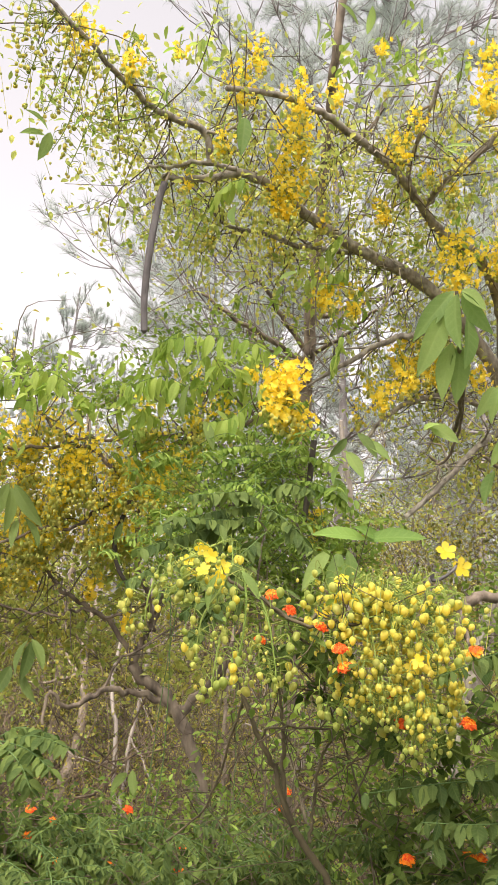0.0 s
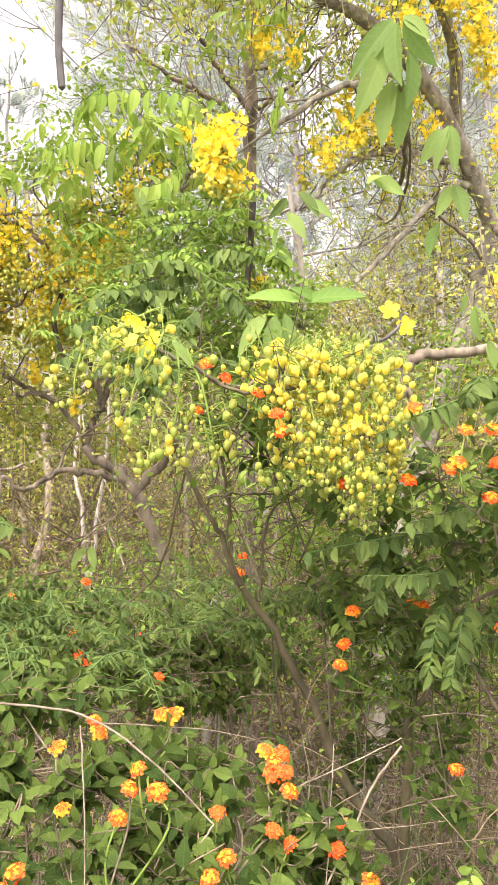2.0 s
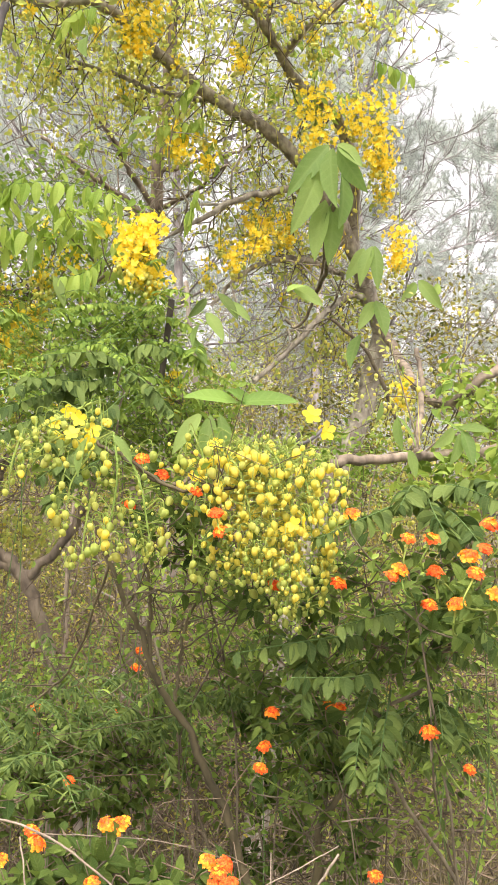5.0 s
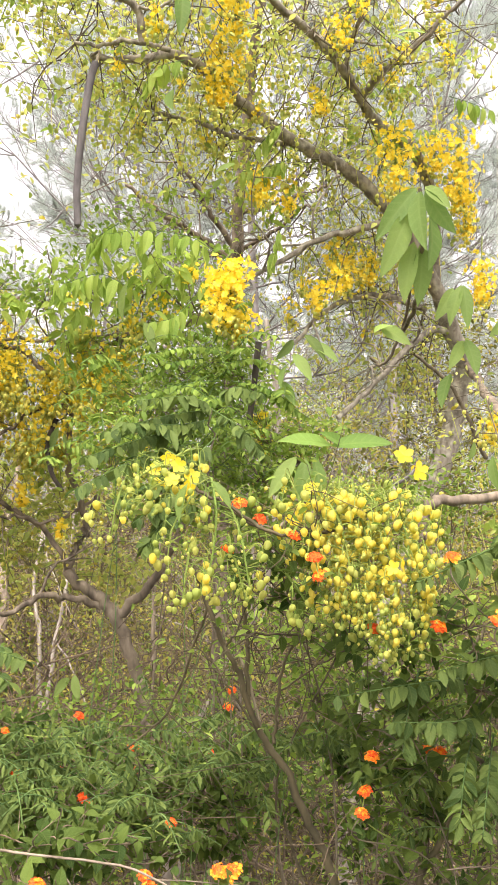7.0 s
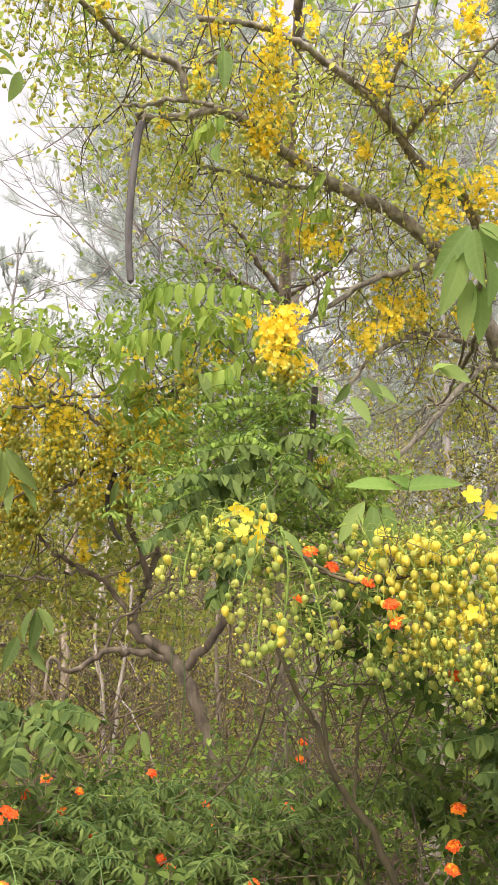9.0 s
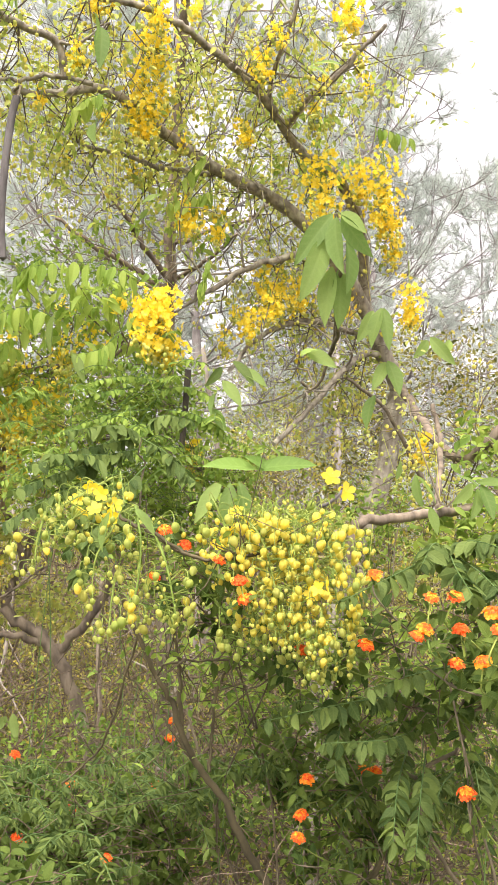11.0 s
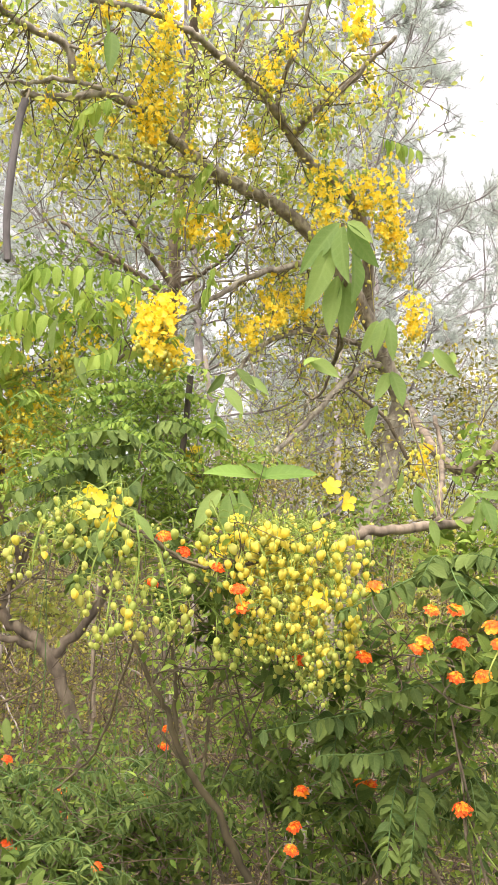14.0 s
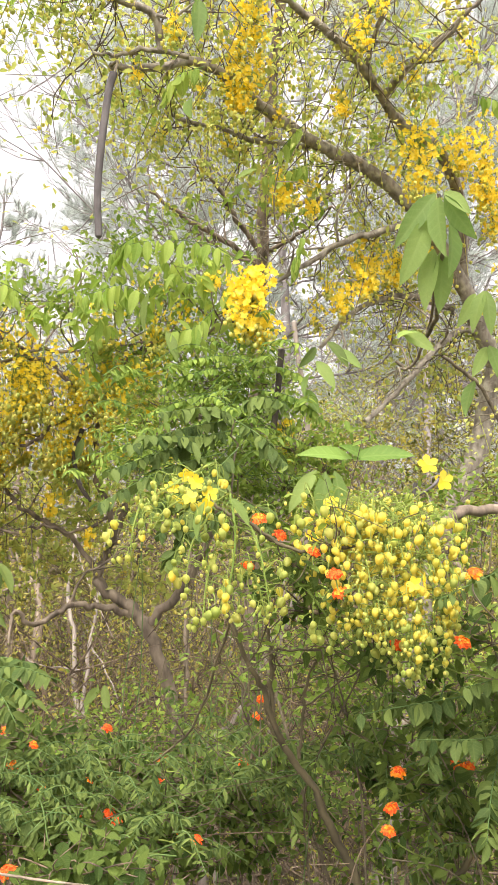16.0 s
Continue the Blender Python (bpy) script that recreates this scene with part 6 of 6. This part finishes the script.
lantana((0.8, 1.7, 0), "lantana shrub crowded with orange heads and feathery leaves",
        [(0.286, 1.149, 1.549), (0.318, 1.043, 1.524), (0.350, 1.052, 1.524), (0.302, 1.046, 1.482), (0.310, 1.044, 1.490), (0.360, 1.068, 1.487), (0.346, 1.048, 1.451), (0.342, 0.964, 1.461), (0.343, 0.923, 1.495), (0.369, 0.957, 1.518), (0.363, 0.981, 1.509), (0.379, 0.949, 1.472), (0.404, 1.180, 1.279), (0.466, 1.196, 1.228), (0.417, 1.045, 1.542)],
        [(0.382, 1.167, 1.485, 0.109, 0.080), (0.423, 1.093, 1.462, 0.091, 0.070), (0.345, 1.232, 1.474, 0.084, 0.068), (0.433, 1.244, 1.383, 0.095, 0.063), (0.378, 1.265, 1.389, 0.103, 0.071), (0.307, 1.383, 1.328, 0.111, 0.077), (0.245, 1.445, 1.296, 0.132, 0.070), (0.334, 1.362, 1.261, 0.128, 0.068)], 0.022, 0.026, 80, 5, (0, 2, 0, 3))
lantana((-0.45, 1.75, 0), "low lantana thicket dotted with orange-red heads",
        [(-0.459, 1.548, 1.272), (-0.524, 1.913, 1.393), (-0.390, 1.506, 1.257), (-0.378, 1.511, 1.271), (-0.370, 1.511, 1.265), (-0.370, 1.615, 1.270), (-0.315, 1.617, 1.244), (-0.313, 1.820, 1.228), (-0.269, 1.615, 1.210), (-0.403, 1.496, 1.223), (-0.475, 1.588, 1.234), (-0.338, 1.247, 1.231), (-0.333, 1.251, 1.244), (-0.248, 1.206, 1.227), (-0.165, 1.611, 1.173), (-0.156, 1.608, 1.159), (-0.033, 1.503, 1.166), (-0.090, 1.921, 1.180), (-0.082, 1.911, 1.139), (-0.194, 1.931, 1.235), (-0.224, 1.705, 1.143)],
        [(-0.469, 1.583, 1.208, 0.175, 0.087), (-0.355, 1.652, 1.192, 0.180, 0.080), (-0.235, 1.656, 1.156, 0.180, 0.070), (-0.115, 1.654, 1.140, 0.170, 0.070), (-0.019, 1.706, 1.153, 0.155, 0.083), (-0.402, 1.433, 1.184, 0.159, 0.070), (-0.245, 1.449, 1.165, 0.176, 0.053), (-0.100, 1.499, 1.143, 0.164, 0.046), (0.064, 1.692, 1.130, 0.155, 0.093), (-0.534, 1.734, 1.246, 0.159, 0.064), (-0.339, 1.914, 1.201, 0.185, 0.058), (-0.179, 2.016, 1.149, 0.219, 0.061)], 0.022, 0.022, 60, 22, (2, 0, 2), (0, -0.07, -0.008))
lantana((0.2, 2.4, 0), "shaded green lantana bank with a few orange heads",
        [(-0.054, 1.912, 1.064), (-0.421, 2.196, 1.190), (-0.373, 2.092, 1.129), (-0.240, 2.110, 1.106), (-0.101, 2.124, 1.101), (-0.230, 2.001, 1.075), (-0.224, 2.005, 1.088), (-0.254, 1.894, 1.078), (0.112, 2.248, 1.207), (0.076, 2.135, 1.134), (0.119, 2.252, 1.242)],
        [(-0.382, 2.083, 1.095, 0.255, 0.089), (-0.188, 2.110, 1.074, 0.255, 0.089), (0.012, 2.124, 1.080, 0.230, 0.089), (-0.071, 1.805, 1.053, 0.241, 0.077), (-0.279, 1.784, 1.074, 0.241, 0.077), (0.164, 2.123, 1.091, 0.204, 0.089), (0.339, 2.110, 1.116, 0.230, 0.102), (0.508, 2.074, 1.095, 0.230, 0.115), (0.621, 2.170, 1.204, 0.187, 0.120), (0.056, 1.703, 1.048, 0.155, 0.062)], 0.024, 0.024, 0, 18, (2, 0), (0, -0.12, -0.01))


# ---- dry stems and grass ----
def dry_stems():
    s = Soup()
    for _ in range(1100):
        x, y = rng.uniform(-0.9, 1.2), rng.uniform(0.85, 2.5)
        a = np.array((x, y, 0.0))
        l = rng.uniform(0.4, 1.0)
        d = unit(np.array((rng.normal(0, 0.9), rng.normal(0, 0.7), 1)))
        b = a + d * l * 0.6
        e = a + d * l + np.array((rng.normal(0, 0.12), rng.normal(0, 0.12), -0.05))
        tube(s, [a, b, e], 0.0015, 0.0008, 4, 3)
    tagged(new("dry_stems", s.mesh("dry_stems", M["dry"])), "tangle of dry brown stems under the shrubs", "dry stems", kind="stuff")
    g = Soup()
    n = 14000
    p = np.stack([rng.uniform(0.1, 1.7, n), rng.uniform(1.2, 3.4, n), np.zeros(n)], 1)
    d = unit(np.stack([rng.normal(0, 0.45, n), rng.normal(0, 0.45, n), np.ones(n)], 1))
    t = (np.array([(-0.004, 0, 0), (0.004, 0, 0), (0.003, 0.5, 0.02), (-0.003, 0.5, 0.02), (0.0005, 1, -0.08), (-0.0005, 1, -0.08)]), np.array([(0, 1, 2, 3), (3, 2, 4, 5)]))
    g.place(t, frames_of(d, random_dirs(n)), p, rng.uniform(0.15, 0.6, n))
    tagged(new("dry_grass", g.mesh("dry_grass", M["straw"])), "long dry grass between the shrubs", "grass", kind="stuff")


dry_stems()

# fallen twigs lying over one another
litter = Soup()
for _ in range(260):
    a = np.array((rng.uniform(0.1, 1.4), rng.uniform(1.3, 2.6), rng.uniform(0.15, 0.75)))
    d = unit(np.array((rng.normal(), rng.normal() * 0.6, rng.normal() * 0.25)))
    l = rng.uniform(0.25, 0.7)
    tube(litter, [a, a + d * l * 0.5 + rng.normal(0, 0.02, 3), a + d * l + rng.normal(0, 0.05, 3)], 0.002, 0.001, 4, 3)
for _ in range(60):
    a = np.array((rng.uniform(0.02, 0.5), rng.uniform(1.05, 1.6), rng.uniform(0.75, 1.12)))
    d = unit(np.array((rng.normal(), rng.normal() * 0.5, rng.normal() * 0.7)))
    l = rng.uniform(0.1, 0.34)
    tube(litter, [a, a + d * l * 0.5 + rng.normal(0, 0.015, 3), a + d * l + rng.normal(0, 0.03, 3) - (0, 0, 0.06 * l)], rng.uniform(0.0006, 0.0013), 0.0005, 4, 4)
tagged(new("fallen_twigs", litter.mesh("fallen_twigs", M["scrub"])), "loose dry twigs caught in the undergrowth", "twigs", kind="stuff")

# long pale stems crossing in front
cane = group_of("dry_cane", (0.3, 1.15, 0), "long pale dry canes leaning across the shrubs", "dry stems")
for pts, r in (([(-0.240, 1.016, 1.261), (-0.181, 1.008, 1.254), (-0.084, 0.972, 1.251), (-0.015, 0.918, 1.226), (0.045, 0.880, 1.179)], 0.0035), ([(0.045, 0.880, 1.179), (0.027, 0.872, 1.160), (-0.004, 0.881, 1.135)], 0.002), ([(-0.073, 0.971, 1.243), (0.050, 1.003, 1.221), (0.131, 1.010, 1.194)], 0.0015),
               ([(0.077, 0.990, 1.131), (0.130, 0.999, 1.162), (0.192, 1.019, 1.180), (0.248, 1.046, 1.194)], 0.0025), ([(0.247, 1.043, 1.186), (0.207, 1.007, 1.154), (0.172, 0.969, 1.106), (0.128, 0.926, 1.054), (0.110, 0.911, 1.025)], 0.0035),
               ([(0.199, 1.067, 1.086), (0.252, 1.078, 1.083), (0.308, 1.097, 1.080)], 0.0018), ([(-0.084, 0.969, 1.241), (-0.072, 0.901, 1.197), (-0.066, 0.855, 1.140), (-0.068, 0.840, 1.071)], 0.002), ([(0.145, 0.935, 1.032), (0.158, 0.971, 1.105), (0.176, 1.056, 1.186)], 0.002), ([(0.324, 1.281, 1.140), (0.367, 1.272, 1.146), (0.408, 1.259, 1.145)], 0.0025)):
    branch(cane, pts, r * 0.42, r * 0.26, "dry", "cane", 0.0003, 6)
